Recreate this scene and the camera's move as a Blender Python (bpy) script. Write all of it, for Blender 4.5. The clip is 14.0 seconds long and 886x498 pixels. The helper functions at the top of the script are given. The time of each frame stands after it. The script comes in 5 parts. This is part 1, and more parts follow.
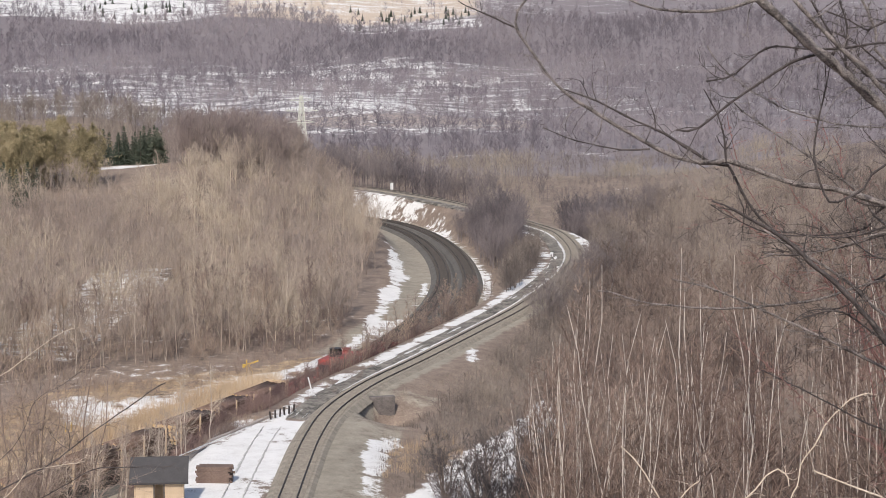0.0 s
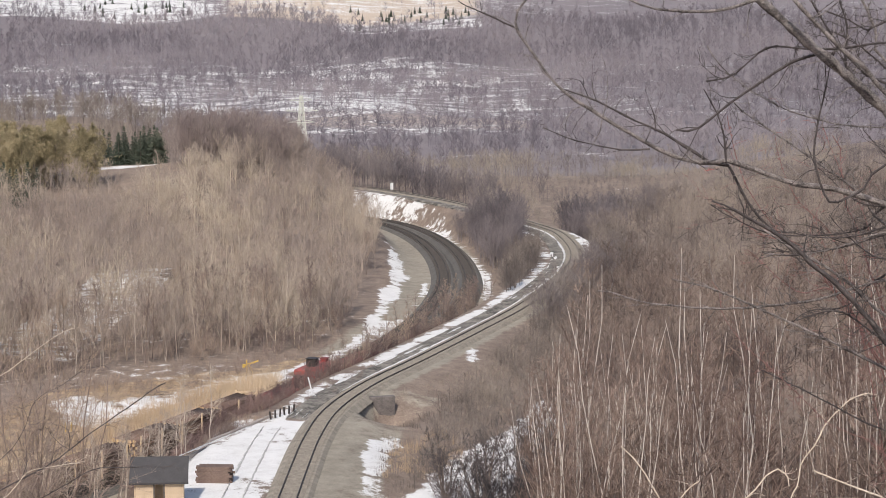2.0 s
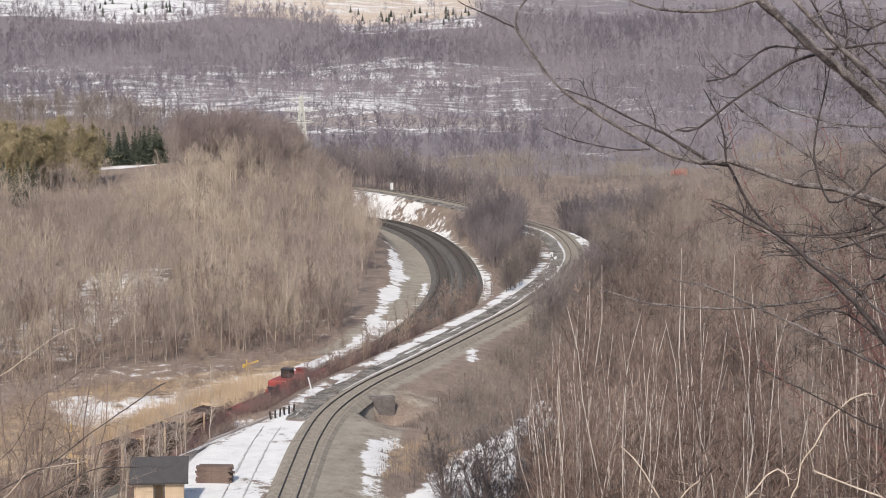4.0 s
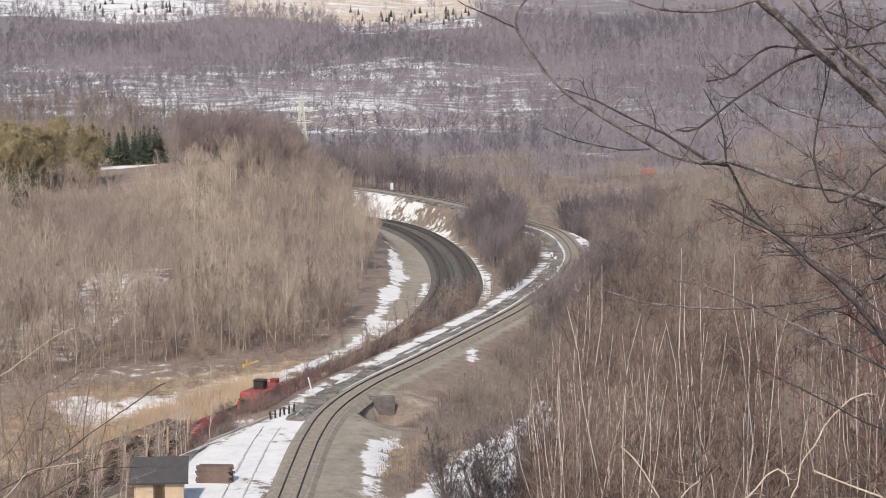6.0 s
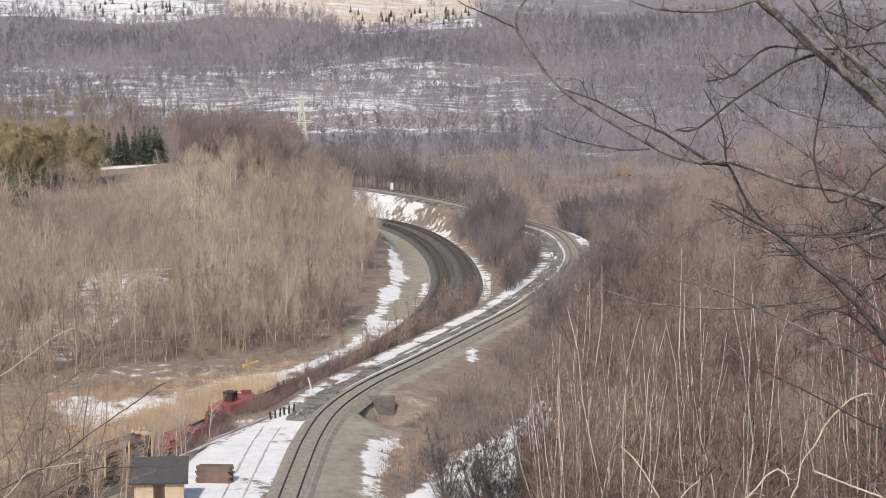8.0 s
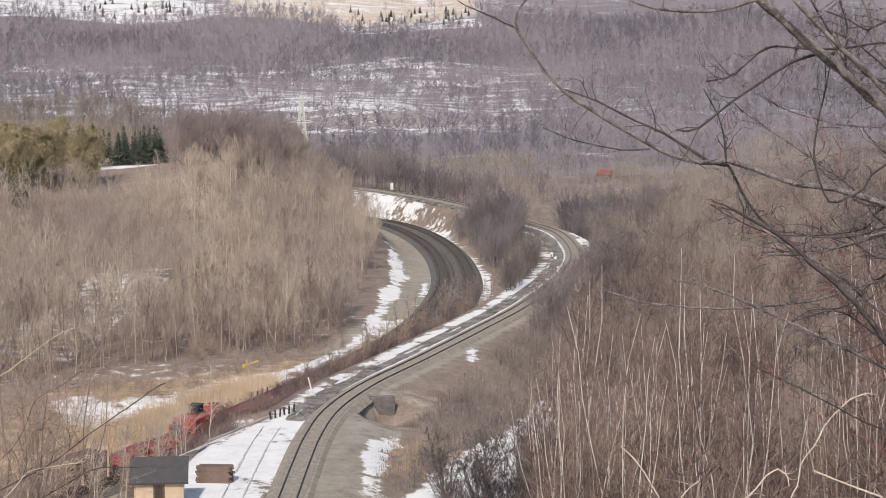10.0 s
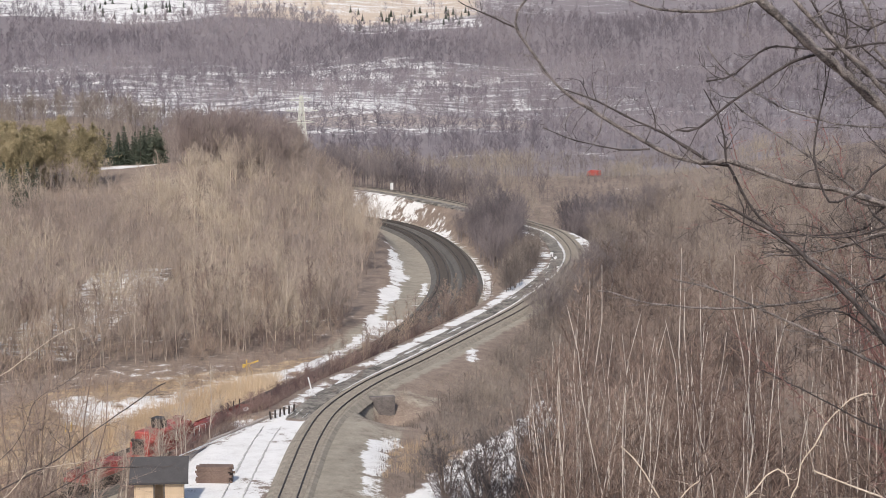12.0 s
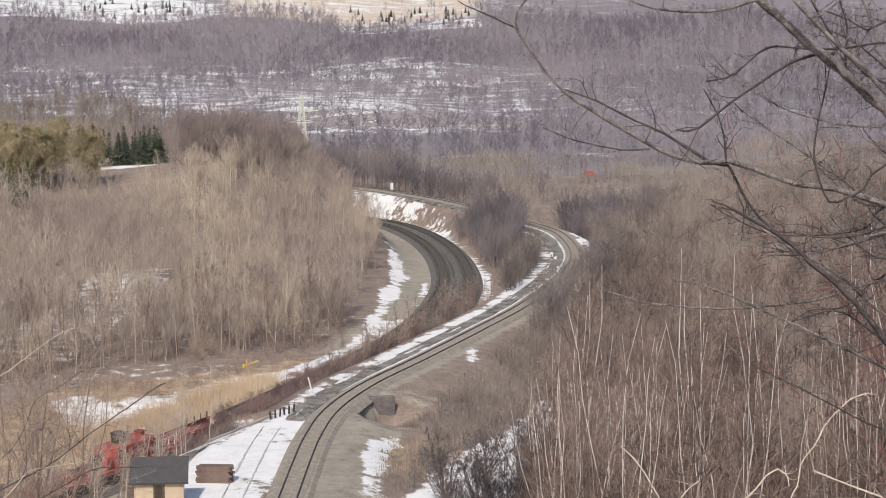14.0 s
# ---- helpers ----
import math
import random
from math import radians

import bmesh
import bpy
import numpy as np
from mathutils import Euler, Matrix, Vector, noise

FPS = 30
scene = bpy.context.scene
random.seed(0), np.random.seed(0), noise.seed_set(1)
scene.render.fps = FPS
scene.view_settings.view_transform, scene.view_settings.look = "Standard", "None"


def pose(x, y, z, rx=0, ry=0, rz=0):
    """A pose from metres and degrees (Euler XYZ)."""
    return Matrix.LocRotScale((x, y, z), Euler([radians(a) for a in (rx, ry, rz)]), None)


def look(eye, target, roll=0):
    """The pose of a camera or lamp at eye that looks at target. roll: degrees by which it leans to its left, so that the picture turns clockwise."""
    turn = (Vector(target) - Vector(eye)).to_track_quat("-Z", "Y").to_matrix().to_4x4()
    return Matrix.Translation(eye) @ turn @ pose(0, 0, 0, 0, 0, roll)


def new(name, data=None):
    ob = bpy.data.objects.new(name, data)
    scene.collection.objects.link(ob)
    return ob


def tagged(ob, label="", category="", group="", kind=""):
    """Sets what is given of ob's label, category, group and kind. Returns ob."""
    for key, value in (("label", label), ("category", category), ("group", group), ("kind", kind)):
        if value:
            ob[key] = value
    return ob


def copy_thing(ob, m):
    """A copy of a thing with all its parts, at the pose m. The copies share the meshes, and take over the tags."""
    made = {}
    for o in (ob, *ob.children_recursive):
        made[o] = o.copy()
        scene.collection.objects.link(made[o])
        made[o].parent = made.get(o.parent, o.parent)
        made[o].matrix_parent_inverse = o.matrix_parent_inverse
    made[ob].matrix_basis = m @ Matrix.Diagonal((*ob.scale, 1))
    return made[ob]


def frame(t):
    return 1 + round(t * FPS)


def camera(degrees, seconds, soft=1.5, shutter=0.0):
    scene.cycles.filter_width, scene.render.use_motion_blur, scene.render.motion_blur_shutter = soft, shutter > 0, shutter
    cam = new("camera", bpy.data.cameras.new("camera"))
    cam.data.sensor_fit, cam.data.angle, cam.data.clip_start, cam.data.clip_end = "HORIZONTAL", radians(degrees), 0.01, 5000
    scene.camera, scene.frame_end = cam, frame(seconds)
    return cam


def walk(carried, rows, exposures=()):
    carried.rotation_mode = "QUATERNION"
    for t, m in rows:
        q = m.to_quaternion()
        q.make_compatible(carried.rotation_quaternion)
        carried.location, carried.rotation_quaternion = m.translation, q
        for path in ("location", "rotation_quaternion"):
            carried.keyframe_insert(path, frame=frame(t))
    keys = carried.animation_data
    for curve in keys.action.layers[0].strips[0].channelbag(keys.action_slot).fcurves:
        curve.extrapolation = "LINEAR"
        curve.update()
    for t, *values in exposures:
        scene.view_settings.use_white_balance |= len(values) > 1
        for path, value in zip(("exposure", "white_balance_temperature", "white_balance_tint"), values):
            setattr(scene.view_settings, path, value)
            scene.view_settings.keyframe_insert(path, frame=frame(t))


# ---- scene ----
cam = camera(26.0, 14.0, soft=0.8)
EYE = pose(0.0, 0.0, 38.0, 83.65, 0.0, 0.0)
walk(cam, [(0.0, EYE), (14.0, EYE)])

# ---- light ----
SUN_ELEV, SUN_TURN = 44.0, -14.0      # degrees up; degrees from the view's line, to the left
sun_way = Vector((math.sin(radians(SUN_TURN)) * math.cos(radians(SUN_ELEV)),
                  -math.cos(radians(SUN_TURN)) * math.cos(radians(SUN_ELEV)),
                  math.sin(radians(SUN_ELEV))))
sun = new("sun", bpy.data.lights.new("sun", "SUN"))
sun.data.energy, sun.data.angle, sun.data.color = 3.4, radians(1.5), (1.0, 0.93, 0.85)
sun.matrix_world = look(tuple(sun_way * 200), (0, 0, 0))
world = bpy.data.worlds.new("sky")
scene.world = world
world.use_nodes = True
sky = world.node_tree.nodes.new("ShaderNodeTexSky")
sky.sky_type, sky.sun_disc = "NISHITA", False
sky.sun_elevation = radians(SUN_ELEV)
sky.sun_rotation = math.atan2(sun_way.x, sun_way.y)
sky.air_density, sky.dust_density, sky.altitude = 1.0, 3.0, 300
world.node_tree.links.new(sky.outputs[0], world.node_tree.nodes["Background"].inputs[0])
world.node_tree.nodes["Background"].inputs[1].default_value = 0.115
scene.view_settings.exposure = -0.02


# ---- materials ----
def shader(name):
    m = bpy.data.materials.new(name)
    m.use_nodes = True
    return m, m.node_tree.nodes, m.node_tree.links, m.node_tree.nodes["Principled BSDF"]


def ramp(nodes, links, source, stops):
    """A colour ramp fed by a socket; stops of (place, colour)."""
    r = nodes.new("ShaderNodeValToRGB")
    while len(r.color_ramp.elements) < len(stops):
        r.color_ramp.elements.new(0.5)
    for e, (p, c) in zip(r.color_ramp.elements, stops):
        e.position, e.color = p, (*c, 1)
    links.new(source, r.inputs[0])
    return r.outputs[0]


def noise_of(nodes, links, scale, detail=4.0, rough=0.6, world_space=True, stretch=(1, 1, 1)):
    n = nodes.new("ShaderNodeTexNoise")
    n.inputs["Scale"].default_value, n.inputs["Detail"].default_value, n.inputs["Roughness"].default_value = scale, detail, rough
    if world_space:
        g = nodes.new("ShaderNodeNewGeometry")
        out = g.outputs["Position"]
    else:
        g = nodes.new("ShaderNodeTexCoord")
        out = g.outputs["Object"]
    mp = nodes.new("ShaderNodeMapping")
    mp.inputs["Scale"].default_value = stretch
    links.new(out, mp.inputs[0])
    links.new(mp.outputs[0], n.inputs["Vector"])
    return n.outputs["Fac"]


def mix(nodes, links, fac, a, b, kind="MIX"):
    m = nodes.new("ShaderNodeMix")
    m.data_type, m.blend_type = "RGBA", kind
    for socket, v in ((m.inputs[0], fac), (m.inputs[6], a), (m.inputs[7], b)):
        if isinstance(v, (int, float)):
            socket.default_value = v
        elif isinstance(v, tuple):
            socket.default_value = (*v, 1)
        else:
            links.new(v, socket)
    return m.outputs[2]


def calc(nodes, links, op, a, b=0.0, c=0.0):
    m = nodes.new("ShaderNodeMath")
    m.operation = op
    for i, v in enumerate((a, b, c)):
        if isinstance(v, (int, float)):
            m.inputs[i].default_value = v
        else:
            links.new(v, m.inputs[i])
    return m.outputs[0]


def bump(nodes, links, b, height, strength=0.4, distance=0.05):
    n = nodes.new("ShaderNodeBump")
    n.inputs["Strength"].default_value, n.inputs["Distance"].default_value = strength, distance
    links.new(height, n.inputs["Height"])
    links.new(n.outputs[0], b.inputs["Normal"])


def plain(name, c1, c2, scale=2.0, rough=0.7, metal=0.0, world_space=False, stretch=(1, 1, 1), relief=0.3, span=(0.35, 0.68)):
    """A surface that wanders between two colours at two scales, with fine relief."""
    m, n, l, b = shader(name)
    big = noise_of(n, l, scale, 5.0, 0.65, world_space, stretch)
    fine = noise_of(n, l, scale * 9, 3.0, 0.6, world_space, stretch)
    v = calc(n, l, "MULTIPLY_ADD", fine, 0.45, calc(n, l, "MULTIPLY", big, 0.6))
    l.new(ramp(n, l, v, [(span[0], c1), (span[1], c2)]), b.inputs["Base Color"])
    b.inputs["Roughness"].default_value, b.inputs["Metallic"].default_value = rough, metal
    bump(n, l, b, fine, relief, 0.02)
    return m


def twigs(name, c1, c2, c3, patch=0.03):
    """Bark of thin wood: per tree, per twig and in stands of some ten metres."""
    m, n, l, b = shader(name)
    g = n.new("ShaderNodeNewGeometry")
    o = n.new("ShaderNodeObjectInfo")
    stand = noise_of(n, l, patch, 2.0, 0.5)
    v = calc(n, l, "MULTIPLY_ADD", g.outputs["Random Per Island"], 0.6,
             calc(n, l, "MULTIPLY_ADD", o.outputs["Random"], 0.2, calc(n, l, "MULTIPLY_ADD", stand, 2.8, -1.3)))
    l.new(ramp(n, l, v, [(0.0, c1), (0.5, c2), (1.0, c3)]), b.inputs["Base Color"])
    b.inputs["Roughness"].default_value = 0.85
    return m


TAN_TWIG = twigs("tan_twigs", (0.29, 0.235, 0.215), (0.42, 0.345, 0.288), (0.56, 0.475, 0.37), 0.035)
RED_TWIG = twigs("reddish_twigs", (0.066, 0.047, 0.043), (0.178, 0.133, 0.116), (0.345, 0.27, 0.22), 0.05)
DARK_TWIG = twigs("dark_twigs", (0.125, 0.104, 0.113), (0.25, 0.215, 0.207), (0.43, 0.37, 0.295), 0.035)
PURPLE_TWIG = twigs("purple_brown_twigs", (0.10, 0.086, 0.096), (0.17, 0.147, 0.158), (0.28, 0.24, 0.235), 0.05)
GREY_BRUSH = twigs("grey_brown_brush", (0.12, 0.098, 0.09), (0.22, 0.185, 0.165), (0.35, 0.295, 0.25), 0.1)
VALLEY_TWIG = twigs("grey_tan_twigs", (0.13, 0.104, 0.096), (0.255, 0.21, 0.184), (0.41, 0.34, 0.28), 0.05)
# Twigs of the mountain wood, with distance haze put into their purple-grey.
HAZY_HILL_TWIG = twigs("hazy_purple_grey_twigs", (0.178, 0.158, 0.182), (0.262, 0.232, 0.258), (0.38, 0.335, 0.352), 0.006)
MAROON_BRUSH = twigs("maroon_brush", (0.10, 0.064, 0.066), (0.185, 0.125, 0.12), (0.30, 0.205, 0.18), 0.1)
WHITE_BARK = plain("whitish_bark", (0.40, 0.345, 0.31), (0.74, 0.67, 0.61), 3.0, 0.8)
PALE_TWIG = twigs("pale_and_red_twigs", (0.12, 0.076, 0.066), (0.20, 0.142, 0.12), (0.38, 0.29, 0.24), 0.2)
DARK_SHRUB = twigs("dark_shrub_twigs", (0.04, 0.034, 0.036), (0.095, 0.08, 0.08), (0.19, 0.155, 0.145), 0.2)
PALE_BARK = plain("pale_bark", (0.34, 0.28, 0.24), (0.66, 0.58, 0.50), 1.5, 0.8)
GREY_BARK = plain("grey_bark", (0.12, 0.09, 0.08), (0.27, 0.21, 0.18), 2.0, 0.85)
BROWN_BARK = plain("brown_bark", (0.17, 0.125, 0.105), (0.36, 0.28, 0.235), 4.0, 0.85)
OLIVE = twigs("olive_twigs", (0.25, 0.21, 0.125), (0.36, 0.30, 0.178), (0.47, 0.39, 0.255), 0.15)
CREST_TWIG = twigs("purple_red_twigs", (0.19, 0.15, 0.15), (0.28, 0.226, 0.216), (0.40, 0.33, 0.295), 0.05)
NEEDLE = twigs("dark_needles", (0.05, 0.066, 0.048), (0.082, 0.102, 0.074), (0.13, 0.148, 0.105))
REED = twigs("dry_reeds", (0.40, 0.29, 0.20), (0.55, 0.42, 0.29), (0.68, 0.55, 0.40))
BRUSH = twigs("brush", (0.17, 0.125, 0.115), (0.28, 0.215, 0.185), (0.42, 0.325, 0.25), 0.12)
BALLAST = plain("ballast", (0.20, 0.176, 0.142), (0.40, 0.356, 0.295), 0.9, 0.95, world_space=True, relief=0.3, span=(0.38, 0.68))
ASPHALT = plain("worn_asphalt", (0.05, 0.045, 0.04), (0.34, 0.31, 0.27), 0.35, 0.9, world_space=True, relief=0.5, span=(0.42, 0.62))
SNOW_MAT = plain("old_snow", (0.60, 0.59, 0.58), (0.82, 0.815, 0.81), 1.5, 0.8, world_space=True)
DARK_BALLAST = plain("dark_ballast", (0.07, 0.066, 0.061), (0.185, 0.172, 0.158), 0.9, 0.95, world_space=True, relief=0.3, span=(0.35, 0.72))
RAIL = plain("rail_steel", (0.028, 0.024, 0.023), (0.075, 0.064, 0.06), 3.0, 0.55, 0.0)
DARK_TIE = plain("dark_sleeper_wood", (0.03, 0.027, 0.026), (0.095, 0.083, 0.076), 2.0, 0.9)
TRACK_TIE = plain("track_sleeper_wood", (0.125, 0.112, 0.098), (0.275, 0.248, 0.215), 2.0, 0.9)
SLEEPER = plain("sleeper_wood", (0.06, 0.05, 0.045), (0.15, 0.125, 0.11), 3.0, 0.9)
RED_PAINT = plain("faded_red_paint", (0.25, 0.05, 0.044), (0.43, 0.09, 0.075), 0.8, 0.55)
# Dark red parts; on the low-sided wagon, shade is put into this red.
DARK_RED = plain("dark_and_shaded_red_paint", (0.16, 0.035, 0.035), (0.30, 0.06, 0.055), 0.8, 0.6)
BLACK = plain("black_paint", (0.02, 0.018, 0.018), (0.06, 0.05, 0.045), 1.5, 0.5)
LOG = plain("log_bark", (0.10, 0.065, 0.05), (0.27, 0.18, 0.14), 1.5, 0.85, stretch=(0.3, 1, 1))
LOG_END = plain("sawn_wood", (0.50, 0.33, 0.17), (0.70, 0.50, 0.28), 3.0, 0.8)
STAKE = plain("stake_wood", (0.48, 0.34, 0.22), (0.66, 0.52, 0.36), 2.0, 0.8)
ROOF = plain("tarred_roof", (0.055, 0.052, 0.054), (0.085, 0.08, 0.082), 1.0, 0.8)
HUT_WALL = plain("pale_boards", (0.45, 0.33, 0.22), (0.66, 0.52, 0.37), 1.5, 0.8)
CONCRETE = plain("stained_concrete", (0.08, 0.07, 0.068), (0.21, 0.185, 0.175), 0.8, 0.9)
WHITE = plain("white_paint", (0.68, 0.68, 0.68), (0.85, 0.85, 0.84), 2.0, 0.6)
YELLOW = plain("yellow_paint", (0.60, 0.38, 0.05), (0.75, 0.52, 0.12), 2.0, 0.5)
STEEL = plain("galvanised_steel", (0.56, 0.56, 0.50), (0.76, 0.76, 0.68), 1.0, 0.6, 0.0)


# ---- mesh tools ----


def mesh_of(name, verts, faces, material, smooth=False):
    """A mesh from numpy arrays; faces is a list of arrays (n,3) or (n,4)."""
    me = bpy.data.meshes.new(name)
    faces = [np.asarray(q) for q in faces if len(q)]
    loops = np.concatenate([q.ravel() for q in faces])
    size = np.concatenate([np.full(len(q), q.shape[1]) for q in faces])
    me.vertices.add(len(verts)), me.loops.add(len(loops)), me.polygons.add(len(size))
    me.vertices.foreach_set("co", np.asarray(verts, dtype=np.float32).ravel())
    me.loops.foreach_set("vertex_index", loops.astype(np.int32))
    me.polygons.foreach_set("loop_start", np.concatenate([[0], np.cumsum(size)[:-1]]).astype(np.int32))
    me.polygons.foreach_set("use_smooth", np.full(len(size), smooth))
    me.update(calc_edges=True)
    me.materials.append(material)
    return me


def link(name, me, parent=None, label="", **tags):
    ob = new(name, me)
    ob.parent = parent
    return tagged(ob, label, **tags)


def part(name, bm, material, parent=None, label=""):
    me = bpy.data.meshes.new(name)
    bm.to_mesh(me)
    bm.free()
    me.materials.append(material)
    return link(name, me, parent, label)


def box(bm, x0, x1, y0, y1, z0, z1, bevel=0.0, turn=None):
    """A box, bevelled when asked, added to a bmesh."""
    m = Matrix.Translation(((x0 + x1) / 2, (y0 + y1) / 2, (z0 + z1) / 2)) @ Matrix.Diagonal((x1 - x0, y1 - y0, z1 - z0, 1))
    made = bmesh.ops.create_cube(bm, size=1.0, matrix=(turn @ m) if turn else m)
    if bevel:
        edges = list({e for v in made["verts"] for e in v.link_edges})
        bmesh.ops.bevel(bm, geom=edges, offset=bevel, segments=1, affect="EDGES")
    return bm


def rod(bm, a, b, r, r2=None, sides=8):
    """A round bar from a to b."""
    a, b = Vector(a), Vector(b)
    m = Matrix.Translation((a + b) / 2) @ (b - a).to_track_quat("Z", "Y").to_matrix().to_4x4()
    bmesh.ops.create_cone(bm, cap_ends=True, segments=sides, radius1=r, radius2=r if r2 is None else r2, depth=(b - a).length, matrix=m)
    return bm


def unit(v):
    return v / np.maximum(np.linalg.norm(v, axis=-1, keepdims=True), 1e-9)


def tubes(p0, p1, r0, r1, sides):
    """Tapered bars, one for each row."""
    n = len(p0)
    d = unit(p1 - p0)
    ref = np.where(np.abs(d[:, 2:3]) > 0.8, [[1.0, 0, 0]], [[0, 0, 1.0]])
    u = unit(np.cross(d, ref))
    w = np.cross(d, u)
    a = np.arange(sides) * 2 * np.pi / sides
    ring = u[:, None] * np.cos(a)[None, :, None] + w[:, None] * np.sin(a)[None, :, None]
    v = np.concatenate([p0[:, None] + ring * np.reshape(r0, (-1, 1, 1)), p1[:, None] + ring * np.reshape(r1, (-1, 1, 1))], 1)
    k = np.arange(sides)
    f = np.stack([k, (k + 1) % sides, (k + 1) % sides + sides, k + sides], 1)
    f = f[None] + (np.arange(n) * 2 * sides)[:, None, None]
    return v.reshape(-1, 3), f.reshape(-1, 4)


def slivers(p0, p1, w, g):
    """Thin twigs: one tapering triangle each, its flat side turned at random."""
    d = unit(p1 - p0)
    s = unit(np.cross(d, g.normal(size=d.shape)))
    w = np.reshape(np.broadcast_to(w, (len(p0),)), (-1, 1))
    v = np.stack([p0 - s * w / 2, p0 + s * w / 2, p1], 1).reshape(-1, 3)
    return v, np.arange(len(v)).reshape(-1, 3)


def join(pieces):
    """Joins (verts, faces) pieces: all verts, and the list of face arrays."""
    vs, fs, at = [], [], 0
    for v, q in pieces:
        vs.append(v), fs.append(q + at)
        at += len(v)
    return np.concatenate(vs), fs


def shoots(p, d, length, count, g, lo=0.2, up=0.5, spread=0.9, share=(0.4, 0.8)):
    """Side shoots of many branches: where they start, their way and length."""
    n = len(p)
    t = g.uniform(lo, 1.0, (n, count))
    start = p[:, None] + d[:, None] * (t * length[:, None])[..., None]
    way = unit(d[:, None] + g.normal(size=(n, count, 3)) * spread + np.array([0, 0, up]))
    le = length[:, None] * g.uniform(*share, (n, count)) * (1.25 - 0.7 * t)
    return start.reshape(-1, 3), way.reshape(-1, 3), le.ravel()


def bare_tree(seed, h, limbs=15, lo=0.3, up=0.5, spread=0.7, fine=(6, 5), trunk_r=None, twig=0.035, stems=1, lean=0.05, wiggle=0.012):
    """A leafless tree, h metres high: trunk arrays and crown arrays."""
    g = np.random.default_rng(seed)
    trunk, crown = [], []
    for s in range(stems):
        hh = h * (1 if s == 0 else g.uniform(0.6, 0.95))
        r = (trunk_r or 0.011 * hh + 0.02) * (1 if stems == 1 else 0.75)
        tilt = g.normal(size=2) * (lean + 0.12 * (stems > 1))
        n = 7
        k = np.linspace(0, 1, n + 1)
        line = np.stack([tilt[0] * hh * k + np.cumsum(g.normal(size=n + 1)) * wiggle * hh,
                         tilt[1] * hh * k + np.cumsum(g.normal(size=n + 1)) * wiggle * hh, hh * k], 1)
        line[0, :2] = g.normal(size=2) * 0.15 * (stems > 1)
        line[0, 2] = -0.3
        rad = r * (1 - k) ** 0.8 + 0.008
        trunk.append(tubes(line[:-1], line[1:], rad[:-1], rad[1:], 6))
        t = np.sort(g.uniform(lo, 0.97, max(4, limbs // stems)))
        at = np.stack([np.interp(t, k, line[:, i]) for i in range(3)], 1)
        ang = g.uniform(0, 2 * np.pi, len(t))
        out = np.stack([np.cos(ang), np.sin(ang), g.uniform(0.3, 1.2, len(t)) + up], 1)
        d = unit(out)
        le = hh * spread * (1.05 - t) * g.uniform(0.55, 0.9, len(t)) + 0.06 * hh
        mid = at + d * (le * 0.5)[:, None]
        d2 = unit(d + np.array([0, 0, 0.45]) + g.normal(size=d.shape) * 0.12)
        lr = np.interp(t, k, rad) * 0.5
        crown.append(tubes(at, mid, lr, lr * 0.6, 4))
        crown.append(tubes(mid, mid + d2 * (le * 0.5)[:, None], lr * 0.6, lr * 0.2, 3))
        b = np.concatenate([at, mid]), np.concatenate([d, d2]), np.concatenate([le, le]) * 0.5
        p2, w2, l2 = shoots(*b, fine[0] // 2, g, up=up * 0.6, share=(0.7, 1.4))
        crown.append(tubes(p2, p2 + w2 * l2[:, None], np.full(len(p2), twig * 0.6), np.full(len(p2), twig * 0.3), 3))
        p3, w3, l3 = shoots(p2, w2, l2, fine[1], g, up=up * 0.5, share=(0.45, 1.0))
        crown.append(slivers(p3, p3 + w3 * l3[:, None], twig, g))
    return join(trunk), join(crown)


def far_tree(seed, h, n=9, twig=0.12, each=8, up=0.6, spread=0.55, lo=0.35):
    """A leafless tree for distant woods: a trunk and a haze of twigs, light in triangles."""
    g = np.random.default_rng(seed)
    tip = np.array([[g.normal() * 0.04 * h, g.normal() * 0.04 * h, h]])
    r = 0.006 * h + 0.025
    pieces = [tubes(np.array([[0, 0, -0.5]]), tip * 0.6, [r], [r * 0.6], 3), tubes(tip * 0.6, tip, [r * 0.6], [0.02], 3)]
    t = g.uniform(lo, 0.95, n)
    at = tip * t[:, None]
    ang = g.uniform(0, 2 * np.pi, n)
    d = unit(np.stack([np.cos(ang), np.sin(ang), g.uniform(0.2, 1.0, n) + up], 1))
    le = h * spread * (1.05 - t) * g.uniform(0.6, 1, n) + 0.08 * h
    pieces.append(slivers(at, at + d * le[:, None], twig * 1.3, g))
    p, w, l2 = shoots(at, d, le, each, g, up=0.4 + 0.5 * (up > 0.8), share=(0.35, 0.8))
    pieces.append(slivers(p, p + w * l2[:, None], twig, g))
    return join(pieces)


def spread_out(name, shapes, spots, material, label, category, parent=None):
    """Uncounted growth as one object: shapes set at spots of (x, y, z, size)."""
    g = np.random.default_rng(len(spots))
    vs, fs, at = [], [], 0
    pick = g.integers(0, len(shapes), len(spots))
    turn = g.uniform(0, 2 * np.pi, len(spots))
    for (x, y, z, s), i, a in zip(spots, pick, turn):
        v, faces = shapes[i]
        c, si = math.cos(a) * s, math.sin(a) * s
        w = np.stack([v[:, 0] * c - v[:, 1] * si + x, v[:, 0] * si + v[:, 1] * c + y, v[:, 2] * s + z], 1)
        vs.append(w)
        fs.extend(q + at for q in faces)
        at += len(v)
    tri = [q for q in fs if q.shape[1] == 3]
    quad = [q for q in fs if q.shape[1] == 4]
    faces = [np.concatenate(q) for q in (tri, quad) if q]
    return link(name, mesh_of(name, np.concatenate(vs), faces, material), parent, label, category=category, kind="stuff")


